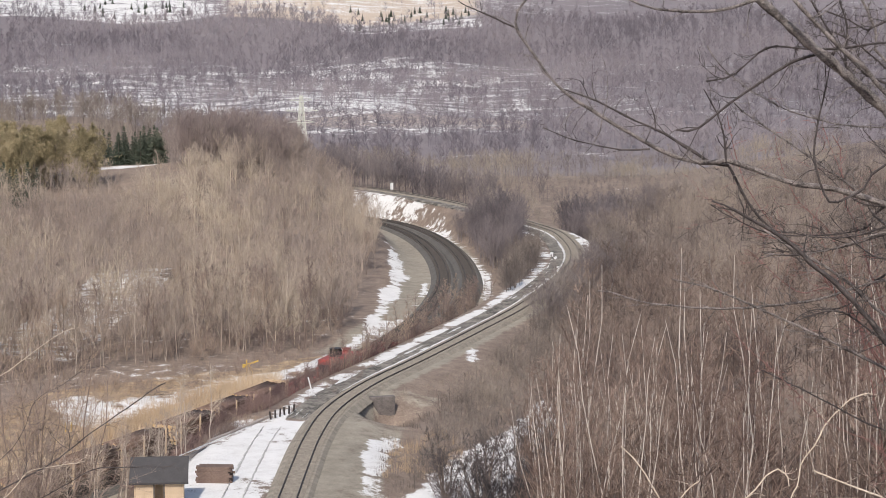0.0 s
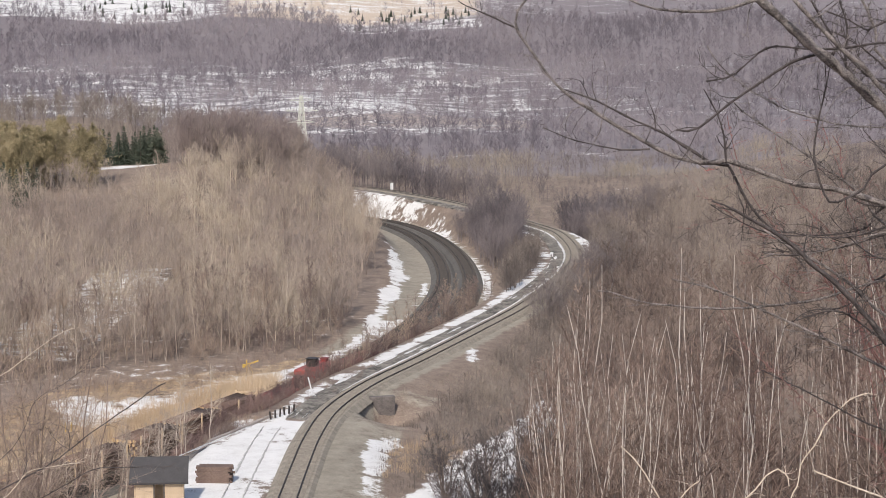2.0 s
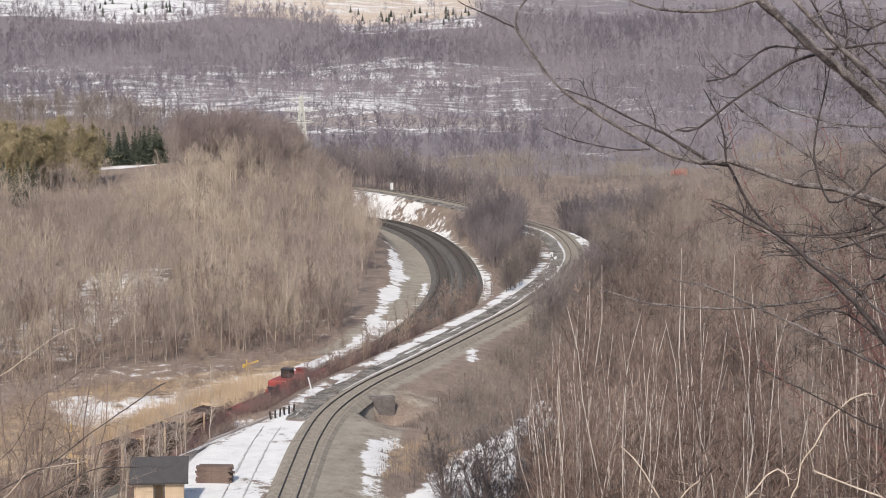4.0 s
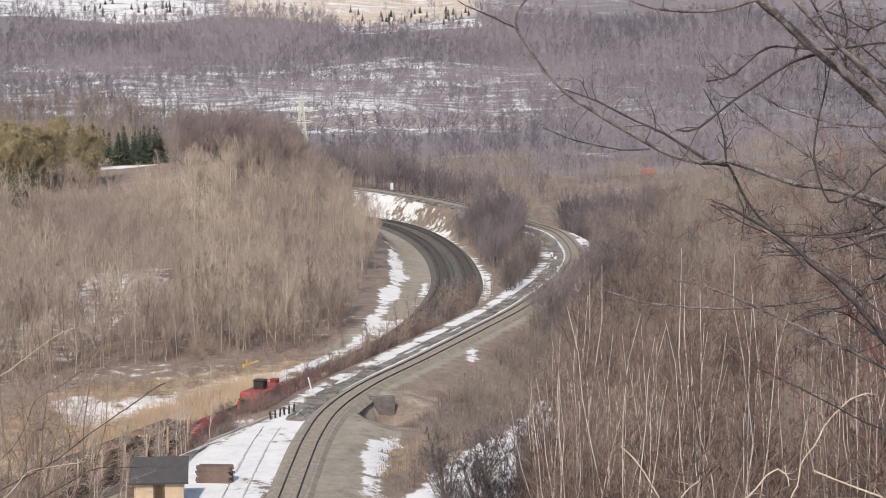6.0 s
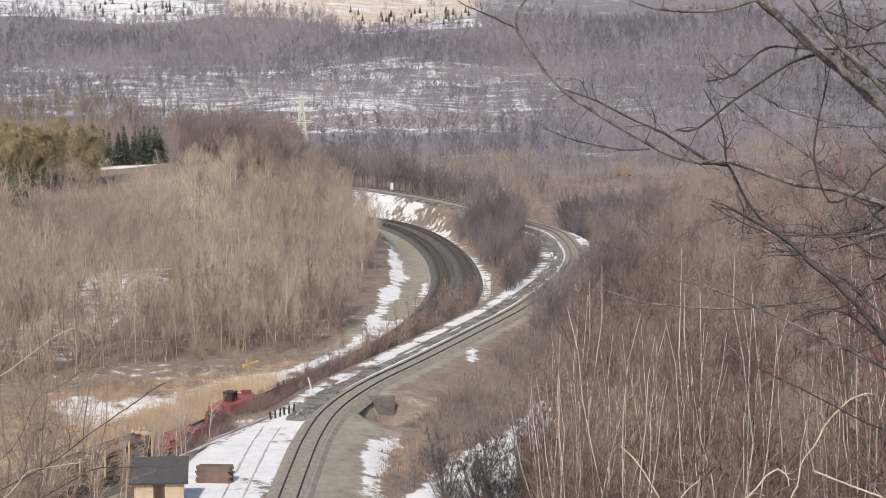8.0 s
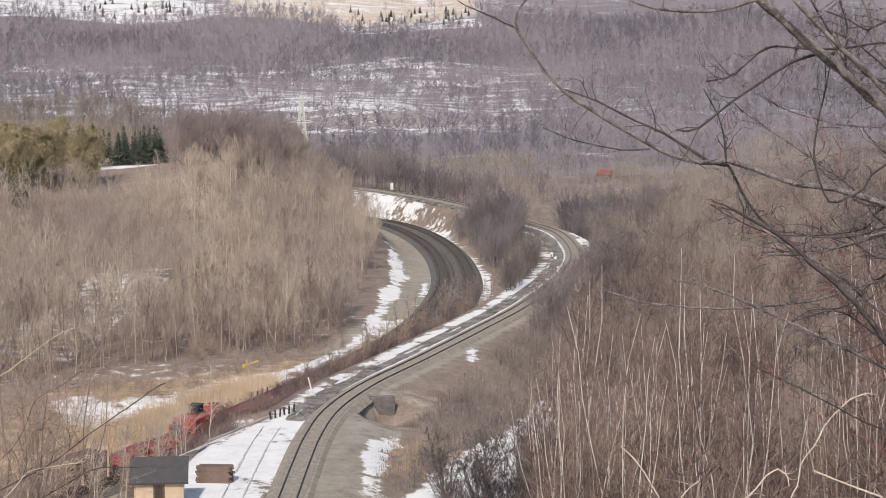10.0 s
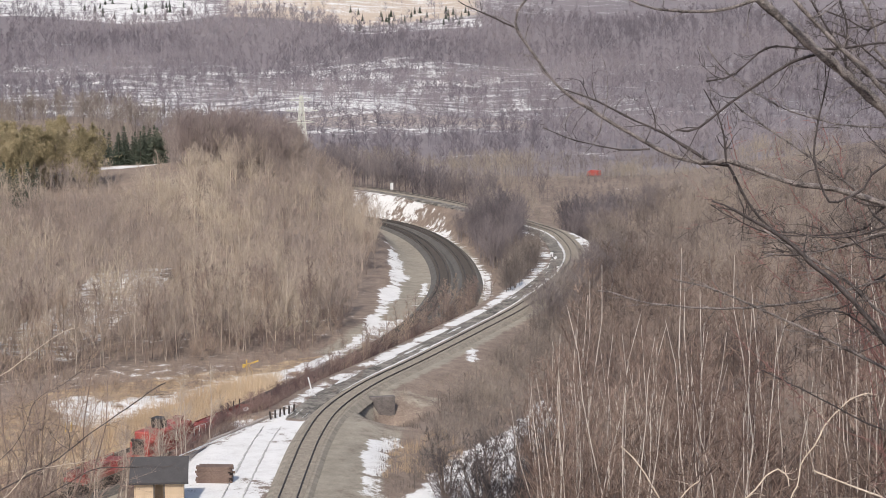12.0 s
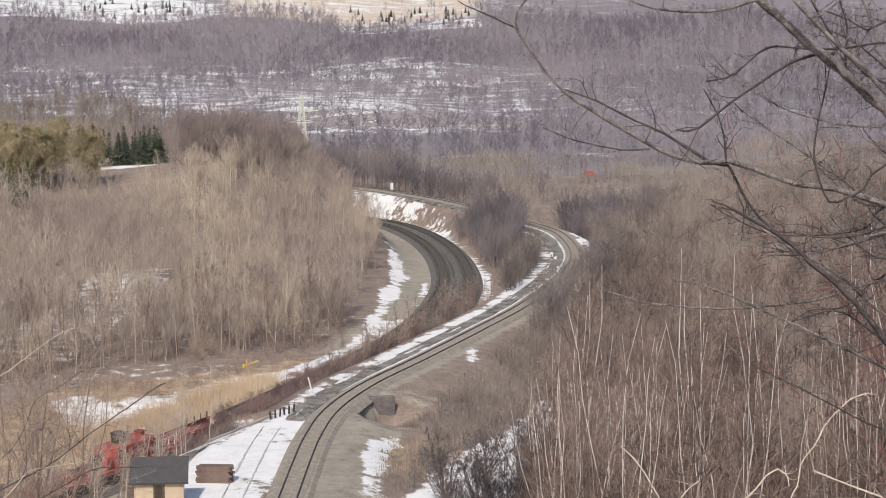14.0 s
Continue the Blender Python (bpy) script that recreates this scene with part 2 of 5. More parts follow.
# ---- the plan: lines of the tracks, in metres ----
def smooth_line(points, step=1.0):
    """A line through points, rounded, at even steps."""
    p = np.array(points, float)
    p = np.concatenate([[2 * p[0] - p[1]], p, [2 * p[-1] - p[-2]]])
    out = []
    for i in range(1, len(p) - 2):
        a, b, c, d = p[i - 1:i + 3]
        t = np.linspace(0, 1, 30, endpoint=False)[:, None]
        out.append(0.5 * (2 * b + (c - a) * t + (2 * a - 5 * b + 4 * c - d) * t ** 2 + (3 * b - a - 3 * c + d) * t ** 3))
    q = np.concatenate(out)
    for _ in range(25):
        q[1:-1] = (q[:-2] + 2 * q[1:-1] + q[2:]) / 4
    s = np.concatenate([[0], np.cumsum(np.linalg.norm(np.diff(q, axis=0), axis=1))])
    k = np.arange(0, s[-1], step)
    return np.stack([np.interp(k, s, q[:, 0]), np.interp(k, s, q[:, 1])], 1)


UPPER = smooth_line([(-13.5, 110), (-12.9, 148.2), (-12.7, 167.2), (-12.4, 180), (-11.3, 193.1), (-8.1, 207.5), (-2.6, 224), (4.9, 247.5),
                     (10.8, 266.8), (16.0, 288), (20.3, 309), (23.0, 331), (23.3, 351.8), (22.2, 370), (19.8, 381.2),
                     (12.0, 409), (3.2, 437), (-11.3, 468), (-23, 485), (-50, 508), (-90, 532)])
LOWER = smooth_line([(-79, 92), (-60.5, 132), (-49.2, 157), (-42.9, 170.7), (-39.3, 178.2), (-35.5, 187.4), (-31.3, 198), (-26.6, 210),
                     (-21.5, 225), (-16.6, 240), (-11.6, 256), (-6.8, 275), (-2.9, 297), (-0.4, 322), (0.1, 345.5), (-1.6, 377),
                     (-5.6, 407), (-12, 433), (-21, 450), (-36, 467), (-70, 486)])
LOW_Z = -5.0


def beside(line, off):
    """The line moved sideways, to the right of its way."""
    t = unit(np.gradient(line, axis=0))
    return line + np.stack([t[:, 1], -t[:, 0]], 1) * off


def nearest(x, y, line):
    """Distance to a line, and the signed side (right positive)."""
    d = np.full(x.shape, 1e9)
    side = np.zeros(x.shape)
    t = unit(np.gradient(line, axis=0))
    for (a, b), (tx, ty) in zip(line[::2], t[::2]):
        q = np.hypot(x - a, y - b)
        s = (x - a) * ty - (y - b) * tx
        m = q < d
        d = np.where(m, q, d)
        side = np.where(m, np.sign(s), side)
    return d, side


at_bridge = int(np.argmin(np.abs(UPPER[:120, 1] - 200.5)))
BRIDGE = beside(UPPER, 2.9)[at_bridge]
GULLY = beside(UPPER, 4.2)[at_bridge] + [0, -2.0]


def step(a, b, v):
    t = np.clip((v - a) / (b - a), 0, 1)
    return t * t * (3 - 2 * t)


def waves(x, y, scale, seed):
    """Soft unevenness from a few sines, about -1 to 1."""
    g = np.random.default_rng(seed)
    out = 0 * x
    for k in range(7):
        a, ph = g.uniform(0, 6.28), g.uniform(0, 6.28)
        fr = 6.28 / scale * g.uniform(0.5, 1.7)
        out = out + np.sin((x * np.cos(a) + y * np.sin(a)) * fr + ph)
    return out / 3.5


def ground_z(x, y):
    """The lie of the land."""
    x, y = np.asarray(x, float), np.asarray(y, float)
    # floor of the valley and the far mountain side
    far = np.interp(y, [0, 480, 560, 700, 880, 1000, 1100, 1300, 1600, 1900, 2300, 3200, 6000],
                    [-1.5, -1.0, -3, -14, -20, -14, -6, 2, 39, 74, 120, 230, 300])
    far = far + waves(x, y, 260, 3) * np.interp(y, [500, 800, 1200, 2000], [0, 1.5, 3, 4])
    z = far
    # the camera's own hillside
    own = 36.2 - 0.285 * y + 0.02 * np.clip(x, -60, 60) + 0.055 * np.clip(x - 2, 0, 80) * step(0, 60, y)
    z = np.maximum(z, own)
    # ground rising to the right, beyond the upper line
    z = z + step(20, 140, x - 0.05 * y) * 16 * step(120, 260, y) * (1 - step(520, 800, y))
    # wooded hill inside the lower curve, its shoulder, and the ridge behind it
    hill = 11 * np.exp(-((x + 42) / 26) ** 2 - ((y - 430) / 75) ** 2) + 10 * np.exp(-((x + 92) / 42) ** 2 - ((y - 425) / 85) ** 2)
    hill = hill + 3.2 * np.exp(-((x + 75) / 24) ** 2 - ((y - 434) / 28) ** 2)
    hill = hill + 20 * np.exp(-((x + 125) / 60) ** 2 - ((y - 640) / 80) ** 2)
    low = -4.2 * step(18, 2, x + 12 + (y - 225) * -0.23) * step(150, 185, y) * (1 - step(470, 560, y))
    z = z + low + hill * step(225, 300, y)
    z = z + waves(x, y, 22, 5) * 0.35 * step(110, 160, y)
    # bench of the road across the valley
    bench = (1 - step(9, 18, np.abs(y - 569))) * step(22, 34, x)
    z = z * (1 - bench) + np.interp(y, [560, 566, 577], [-3.2, -3.3, -4.8]) * bench
    # benches cut for the two lines
    dl, sl = nearest(x, y, beside(LOWER, 2.2))
    wl = 1 - step(5.5, 14, dl)
    z = z * (1 - wl) + (LOW_Z - 0.55) * wl
    du, su = nearest(x, y, UPPER)
    flat = 6.3 + 2.7 * (1 - step(186, 200, y))
    left = step(flat, flat + 7, du) * (su < 0) + step(3.2, 10, du) * (su >= 0)
    z = z * left + (-0.32) * (1 - left)
    # the lower line runs on in its cutting inside the horseshoe
    w2 = (1 - step(5.2, 10.5, dl)) * step(300, 330, y) * step(3.4, 7.5, du)
    z = z * (1 - w2) + (LOW_Z - 0.55) * w2
    # gully under the small bridge
    z = z - 3.2 * np.exp(-((x - GULLY[0]) / 3.0) ** 2 - ((y - GULLY[1]) / 4.5) ** 2) * step(1.9, 3.0, du) * (su > 0)
    return z


def grid_axis(parts):
    return np.concatenate([np.arange(a, b, s) for a, b, s in parts])


def inside(x, y, poly):
    p = np.array(poly)
    out = np.zeros(x.shape, bool)
    for (x0, y0), (x1, y1) in zip(p, np.roll(p, -1, 0)):
        hit = (y0 > y) != (y1 > y)
        out ^= hit & (x < (x1 - x0) * (y - y0) / (y1 - y0 + 1e-12) + x0)
    return out


SNOW = [  # lying snow, outlines in metres
    [(-26, 140), (-24.8, 167), (-18.6, 188), (-13.0, 189), (-13.0, 182), (-14.2, 168), (-14.9, 155), (-15.2, 140)],
    [(-20, 248), (-15, 263), (-9.8, 291), (-7.9, 292), (-13, 261), (-18, 246)],
    [(-78, 426), (-64, 426), (-64, 434), (-78, 434)],
    [(-46.8, 225), (-43.4, 229), (-38.7, 222), (-36.5, 212), (-37.5, 208), (-43, 214)],
    [(-39.5, 223), (-33.5, 232), (-27.5, 243.5), (-20.5, 249), (-19, 242), (-26, 233.5), (-31.8, 223), (-36, 211)],
    [(-11.5, 392), (-7.8, 367), (-6.5, 341), (-8.4, 302), (-11, 280), (-12, 285), (-10.6, 312), (-9.8, 341)],
    [(-2.9, 347), (-2.6, 325), (-6, 290), (-9, 272), (-11, 262), (-10, 275), (-4.8, 305)],
    [(-24, 490), (-2.5, 458), (2.5, 404), (8.9, 351), (7.7, 300), (6.4, 325), (3.4, 381), (-2.3, 410), (-13, 440), (-22, 462)],
    [(-8.1, 140), (-7.6, 183), (-3.2, 187), (-5.4, 173), (-5.9, 140)],
    [(-5.8, 140), (-3.6, 160), (0, 173), (13, 210), (15.5, 207), (14.5, 194), (10, 172), (8.5, 140)],
    [(3.0, 232), (4.4, 236), (4.1, 227), (2.6, 220)],
]
TAN = [[(-49, 182), (-42, 195), (-38, 207), (-32, 225), (-24.5, 240), (-21, 241), (-21, 232), (-25, 220), (-31, 205), (-38, 189), (-45, 173)],
       [(-5.5, 166), (-5, 178), (-3.5, 187), (0.5, 188), (2, 178), (-1, 166)]]


def ground():
    xs = grid_axis([(-3000, -600, 150), (-600, -200, 25), (-200, -70, 4), (-70, 45, 1.15), (45, 120, 2.5), (120, 300, 12), (300, 700, 30), (700, 3200, 150)])
    ys = grid_axis([(-60, 0, 10), (0, 130, 2.5), (130, 300, 1.15), (300, 500, 2.2), (500, 700, 8), (700, 2200, 14), (2200, 6200, 150)])
    x, y = np.meshgrid(xs, ys)
    z = ground_z(x, y)
    n, m = len(xs), len(ys)
    i = np.arange((m - 1) * n).reshape(m - 1, n)[:, :-1].ravel()
    quads = np.stack([i, i + 1, i + 1 + n, i + n], 1)
    # kinds of cover, and where distance haze is put into them
    snow = np.zeros(x.shape)
    for p in SNOW:
        snow = np.maximum(snow, (0.60 if p[0] == (-24, 490) else 0.64 if p[0] == (-39.5, 223) else 0.9) * inside(x, y, p) * (0.92 + 0.12 * waves(x, y, 7, 12)))
    du, su = nearest(x, y, UPPER)
    strip = (su < 0) * step(3.9, 4.3, du) * (1 - step(5.6, 6.8, du)) * (y > 188) * (y < 385) * (0.84 + 0.2 * waves(x, y, 9, 8)) * np.interp(y, [290, 325], [1, 0.66])
    snow = np.maximum(snow, strip)
    for _ in range(1):
        snow[1:-1, 1:-1] = (snow[:-2, 1:-1] + snow[2:, 1:-1] + snow[1:-1, :-2] + snow[1:-1, 2:] + 2 * snow[1:-1, 1:-1]) / 6
    snow = np.maximum(snow, 0.58 * inside(x, y, [(-28, 168), (-24.5, 166), (-18, 190), (-20.5, 193)]))
    ratio = x / np.maximum(y, 1)
    hillside = np.interp(y, [820, 900, 985, 1000, 1030, 1045, 1075, 1090, 1200, 1340, 1420, 1470, 1690, 1740, 2600],
                         [0.12, 0.16, 0.16, 0.38, 0.38, 0.20, 0.32, 0.53, 0.50, 0.46, 0.38, 0.10, 0.08, 0.42, 0.40])
    hillside = hillside * np.interp(ratio, [-0.22, -0.13, -0.03, 0.01, 0.05, 0.11], [0.80, 0.93, 1, 0.84, 0.7, 0.4])
    snow = np.maximum(snow, hillside * (y > 800))
    snow = np.maximum(snow, 0.62 * (y > 1700) * (ratio < -0.12))
    snow = np.maximum(snow, 0.48 * (y > 1620) * (y < 1700) * (ratio > -0.055) * (ratio < 0.02))
    snow = np.maximum(snow, 0.16 * inside(x, y, [(-90, 225), (-25, 240), (-10, 290), (-12, 330), (-40, 300), (-90, 280)]))
    snow = np.maximum(snow, 0.5 * inside(x, y, [(-64, 255), (-50, 255), (-46, 335), (-60, 335)]))
    snow = np.maximum(snow, 0.62 * inside(x, y, [(25, 338), (29, 345), (29, 372), (24, 384), (25.5, 365)]))
    tan = np.zeros(x.shape)
    for p in TAN[:1]:
        tan = np.maximum(tan, inside(x, y, p))
    tan = np.maximum(tan, 0.52 * inside(x, y, [(-64, 150), (-60, 190), (-48, 232), (-25, 250), (-14, 262), (-12, 250), (-22, 225), (-36, 200), (-46, 175), (-52, 150)]))
    tan = np.maximum(tan, step(1660, 1720, y) * step(-0.125, -0.10, ratio) * (1 - step(0.005, 0.03, ratio)))
    tan = np.maximum(tan, 0.4 * step(1000, 1030, y) * (1 - step(1075, 1090, y)) * step(-0.1, -0.08, ratio) * (1 - step(0.04, 0.06, ratio)))
    dl, sl = nearest(x, y, beside(LOWER, 2.2))
    stones = np.maximum((1 - step(4.5, 6.5, dl)) * 1.0, (su > 0) * (1 - step(2.4, 4.0, du) * (1 - 0.7 * (y < 207) * (du < 8))))
    stones = np.maximum(stones, (sl < 0) * (1 - step(9, 11, dl)) * (y > 260))
    stones = stones * (1 - 0.85 * np.exp(-((x - GULLY[0]) ** 2 + (y - GULLY[1]) ** 2) / 50) * (su > 0) * (du > 2.6))
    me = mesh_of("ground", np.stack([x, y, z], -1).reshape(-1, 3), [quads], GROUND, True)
    for name, v in (("snow", snow), ("tan", tan), ("stones", stones), ("far_haze", step(600, 850, y))):
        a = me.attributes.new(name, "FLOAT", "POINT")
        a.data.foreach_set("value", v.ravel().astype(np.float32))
    return link("ground", me, None, "brown leaf-covered winter ground with thawing snow patches", category="ground", kind="structure")


def ground_material():
    m, n, l, b = shader("winter_ground")
    big = noise_of(n, l, 0.05, 6.0, 0.6)
    mid = noise_of(n, l, 0.55, 6.0, 0.65)
    fine = noise_of(n, l, 6.0, 4.0, 0.6)
    v = calc(n, l, "MULTIPLY_ADD", fine, 0.4, calc(n, l, "MULTIPLY_ADD", mid, 0.5, calc(n, l, "MULTIPLY", big, 0.25)))
    litter = ramp(n, l, v, [(0.38, (0.135, 0.098, 0.078)), (0.55, (0.235, 0.182, 0.148)), (0.75, (0.37, 0.29, 0.235))])
    grass = ramp(n, l, v, [(0.38, (0.36, 0.24, 0.13)), (0.75, (0.62, 0.47, 0.29))])
    stone = ramp(n, l, v, [(0.38, (0.19, 0.17, 0.135)), (0.75, (0.44, 0.39, 0.32))])
    white = ramp(n, l, v, [(0.36, (0.48, 0.455, 0.425)), (0.48, (0.70, 0.69, 0.68)), (0.62, (0.82, 0.815, 0.81))])

    drift = noise_of(n, l, 0.045, 3.0, 0.6, stretch=(0.7, 1.2, 1))

    def cover(name, soft):
        a = n.new("ShaderNodeAttribute")
        a.attribute_name = name
        s = calc(n, l, "ADD", a.outputs["Fac"], calc(n, l, "MULTIPLY_ADD", mid, 1.5, -0.75))
        s = calc(n, l, "ADD", s, calc(n, l, "MULTIPLY_ADD", fine, 0.5, -0.25))
        if name == "snow":
            s = calc(n, l, "ADD", s, calc(n, l, "MULTIPLY_ADD", drift, 1.3, -0.65))
        t = calc(n, l, "MULTIPLY_ADD", calc(n, l, "SUBTRACT", s, 0.5), soft, 0.5)
        return calc(n, l, "MINIMUM", calc(n, l, "MAXIMUM", t, 0.0), 1.0)

    # Beyond 600 m, distance haze is put into litter and grass colours.
    far_haze = n.new("ShaderNodeAttribute")
    far_haze.attribute_name = "far_haze"
    hazy_litter = ramp(n, l, v, [(0.38, (0.165, 0.145, 0.16)), (0.75, (0.285, 0.25, 0.26))])
    litter = mix(n, l, far_haze.outputs["Fac"], litter, hazy_litter)
    grass = mix(n, l, far_haze.outputs["Fac"], grass, ramp(n, l, v, [(0.38, (0.46, 0.37, 0.29)), (0.75, (0.66, 0.55, 0.45))]))
    c = mix(n, l, cover("tan", 2.5), litter, grass)
    c = mix(n, l, cover("stones", 3.0), c, stone)
    snow = cover("snow", 7.0)
    c = mix(n, l, snow, c, white)
    l.new(c, b.inputs["Base Color"])
    b.inputs["Roughness"].default_value = 0.9
    bump(n, l, b, calc(n, l, "MULTIPLY_ADD", mid, 0.6, fine), 0.5, 0.12)
    return m


GROUND = ground_material()
ground()


# ---- railway ----
def sweep(name, line, z, profile, material, parent=None, label="", smooth=False, **tags):
    """A profile of (sideways, up) points drawn along a line."""
    t = unit(np.gradient(line, axis=0))
    s = np.stack([t[:, 1], -t[:, 0]], 1)
    pr = np.array(profile)
    n, k = len(line), len(pr)
    v = np.zeros((n, k, 3))
    v[..., :2] = line[:, None] + s[:, None] * pr[None, :, :1]
    v[..., 2] = np.reshape(z, (-1, 1)) + pr[None, :, 1]
    i = (np.arange(n - 1) * k)[:, None] + np.arange(k - 1)[None]
    i = i.ravel()
    return link(name, mesh_of(name, v.reshape(-1, 3), [np.stack([i, i + k, i + k + 1, i + 1], 1)], material, smooth), parent, label, **tags)


def track(line, z, label, bed=(1.6, 2.4), stone=BALLAST, tie=TRACK_TIE):
    """A track: ballast bed, two rails, and its sleepers."""
    top = tagged(new("railway_track"), label, "railway track", "tracks", "structure")
    a, b = bed
    sweep("ballast_bed", line, z, [(-b, -0.62), (-a, -0.05), (-0.55, -0.03), (0.55, -0.03), (a, -0.05), (b, -0.62)], stone, top)
    for o in (-0.76, 0.76):
        sweep("rail", beside(line, o)[::2], z, [(-0.07, 0.0), (-0.07, 0.03), (-0.02, 0.06), (-0.02, 0.12), (-0.04, 0.13), (-0.04, 0.18), (0.04, 0.18),
                                           (0.04, 0.13), (0.02, 0.12), (0.02, 0.06), (0.07, 0.03), (0.07, 0.0)], RAIL, top)
    q = smooth_line(line[::4], 0.6)
    t = unit(np.gradient(q, axis=0))
    s = np.stack([t[:, 1], -t[:, 0]], 1)
    p0 = np.concatenate([q - s * 1.3, np.full((len(q), 1), z - 0.04)], 1)
    p1 = np.concatenate([q + s * 1.3, np.full((len(q), 1), z - 0.04)], 1)
    v, f4 = tubes(p0, p1, np.full(len(q), 0.13), np.full(len(q), 0.13), 4)
    tagged(link("sleepers", mesh_of("sleepers", v, [f4], tie), top, "weathered dark sleepers"), kind="stuff")
    return top


track(UPPER, 0.0, "single upper railway track on a ballasted bank")
road_line = beside(UPPER, -3.05)[(UPPER[:, 1] > 181)]
sweep("service_road", road_line, np.interp(road_line[:, 1], [181, 196], [-0.22, 0.0]), [(-1.5, -0.6), (-1.15, -0.24), (1.1, -0.22), (1.4, -0.5)], ASPHALT, None,
      "dark worn service road beside the upper track", category="road", kind="structure")


def snow_ridge(line, off, y0, y1, width, z, label, seed, bare=0.35):
    """A narrow uneven ridge of old snow along a line."""
    q = beside(line, off)
    q = q[(q[:, 1] > y0) & (q[:, 1] < y1)]
    g = np.random.default_rng(seed)
    q = smooth_line(q[::3], 0.5)
    t = unit(np.gradient(q, axis=0))
    s = np.stack([t[:, 1], -t[:, 0]], 1)
    k = np.convolve(g.uniform(-bare, 1.0, len(q) + 12), np.ones(13) / 13, "valid") * 2.2
    ends = np.minimum(np.arange(len(q)), np.arange(len(q))[::-1]) / 30
    w = np.clip(k * width * np.minimum(ends, 1), 0.02, width)
    v = np.zeros((len(q), 5, 3))
    for i, (a, h) in enumerate(((-1, -0.1), (-0.6, 0.06), (0, 0.10), (0.6, 0.06), (1, -0.1))):
        v[:, i, :2] = q + s * (a * w + 0.05 * g.normal(size=len(q)))[:, None]
        v[:, i, 2] = z + h * (w / width)
    i = ((np.arange(len(q) - 1) * 5)[:, None] + np.arange(4)[None]).ravel()
    return link("snow_ridge", mesh_of("snow_ridge", v.reshape(-1, 3), [np.stack([i, i + 5, i + 6, i + 1], 1)], SNOW_MAT, True), None, label,
                category="snow", kind="structure")


snow_ridge(UPPER, -1.85, 203, 400, 0.27, -0.13, "thin ridge of old snow between road and track", 1, 0.3)
for i, off in enumerate((-2.4, -3.4, -4.0)):
    snow_ridge(UPPER, off, 190, 385, 0.5, -0.262, "broken patches of old snow on the service road", 20 + i, 0.95)
SLUSH = plain("slush", (0.42, 0.40, 0.37), (0.70, 0.69, 0.68), 1.5, 0.8, world_space=True)
for i, off in enumerate((-3.9, -5.6)):
    rut = snow_ridge(UPPER, off, 138, 187, 0.16, -0.29, "slushy wheel rut in the snow beside the track", 5 + i, 0.7)
    rut.name, rut.data.materials[0] = "wheel_rut", SLUSH
edge_line = np.stack([np.linspace(-25.5, -17.6, 40), np.linspace(169, 190.2, 40)], 1)
snow_ridge(edge_line, 0.0, 160, 195, 0.35, -0.28, "snow-covered edge of the bank above the cutting", 2)
track(LOWER, LOW_Z, "curving lower railway track nearest the wooded hill", stone=DARK_BALLAST, tie=DARK_TIE)
track(beside(LOWER, 4.6), LOW_Z, "outer lower railway track in the cutting", stone=DARK_BALLAST, tie=DARK_TIE)


# ---- growth ----
def scatter(count, poly, seed, gap=0.0, size=(0.8, 1.2), keep=None):
    """Spots (x, y, z, size) at random in an outline, clear of the tracks."""
    g = np.random.default_rng(seed)
    p = np.array(poly, float)
    lo, hi = p.min(0), p.max(0)
    out = []
    while len(out) < count:
        q = g.uniform(lo, hi, (count * 3, 2))
        q = q[inside(q[:, 0], q[:, 1], poly)]
        if keep is not None:
            q = q[keep(q[:, 0], q[:, 1])]
        if gap:
            ok = (nearest(q[:, 0], q[:, 1], beside(LOWER, 2.2))[0] > gap + 1.5) & (nearest(q[:, 0], q[:, 1], UPPER)[0] > gap)
            q = q[ok]
        z = ground_z(q[:, 0], q[:, 1])
        out += [(a, b, c, s) for (a, b), c, s in zip(q, z, g.uniform(*size, len(q)))]
    return out[:count]


def tree_kind(seed, h, bark, wood, label, category="tree", group="", **shape):
    """One tree as a thing: trunk and crown."""
    (tv, tf), (cv, cf) = bare_tree(seed, h, **shape)
    top = tagged(new("bare_tree"), label, category, group)
    link("trunk", mesh_of("trunk", tv, tf, bark, True), top)
    link("crown", mesh_of("crown", cv, cf, wood), top)
    return top


def plant(kinds, spots, seed):
    """Sets copies of the kinds at the spots; the first of each kind is moved there itself."""
    g = np.random.default_rng(seed)
    for i, (x, y, z, s) in enumerate(spots):
        m = pose(x, y, z, 0, 0, g.uniform(0, 360))
        k = kinds[i % len(kinds)]
        if i < len(kinds):
            k.matrix_basis = m @ Matrix.Diagonal((s, s, s, 1))
        else:
            copy_thing(k, m)


HILL_WOOD = [(-140, 238), (-56, 240), (-40, 249), (-24, 258), (-16, 272), (-14.5, 292), (-13.5, 320), (-12, 350), (-12, 380), (-17, 420), (-24, 450), (-60, 490), (-140, 490)]
RIGHT_WOOD = [(13, 165), (15, 205), (17, 245), (20, 280), (25, 305), (28, 330), (28.5, 360), (29, 395), (110, 480), (110, 150)]
NEAR_WOOD = [(3.5, 42), (6, 100), (11, 150), (16, 168), (50, 165), (30, 42)]
MIDDLE = [(13.5, 345), (16, 375), (10, 398), (4, 410), (2, 402), (9.5, 352)]
BEND_INSIDE = [(8.6, 282), (11, 284), (16, 320), (17.5, 345), (12, 352), (10.5, 325), (9.6, 305)]
BEHIND = [(-60, 505), (-15, 480), (5, 452), (26, 402), (34, 390), (130, 470), (130, 640), (-90, 640)]
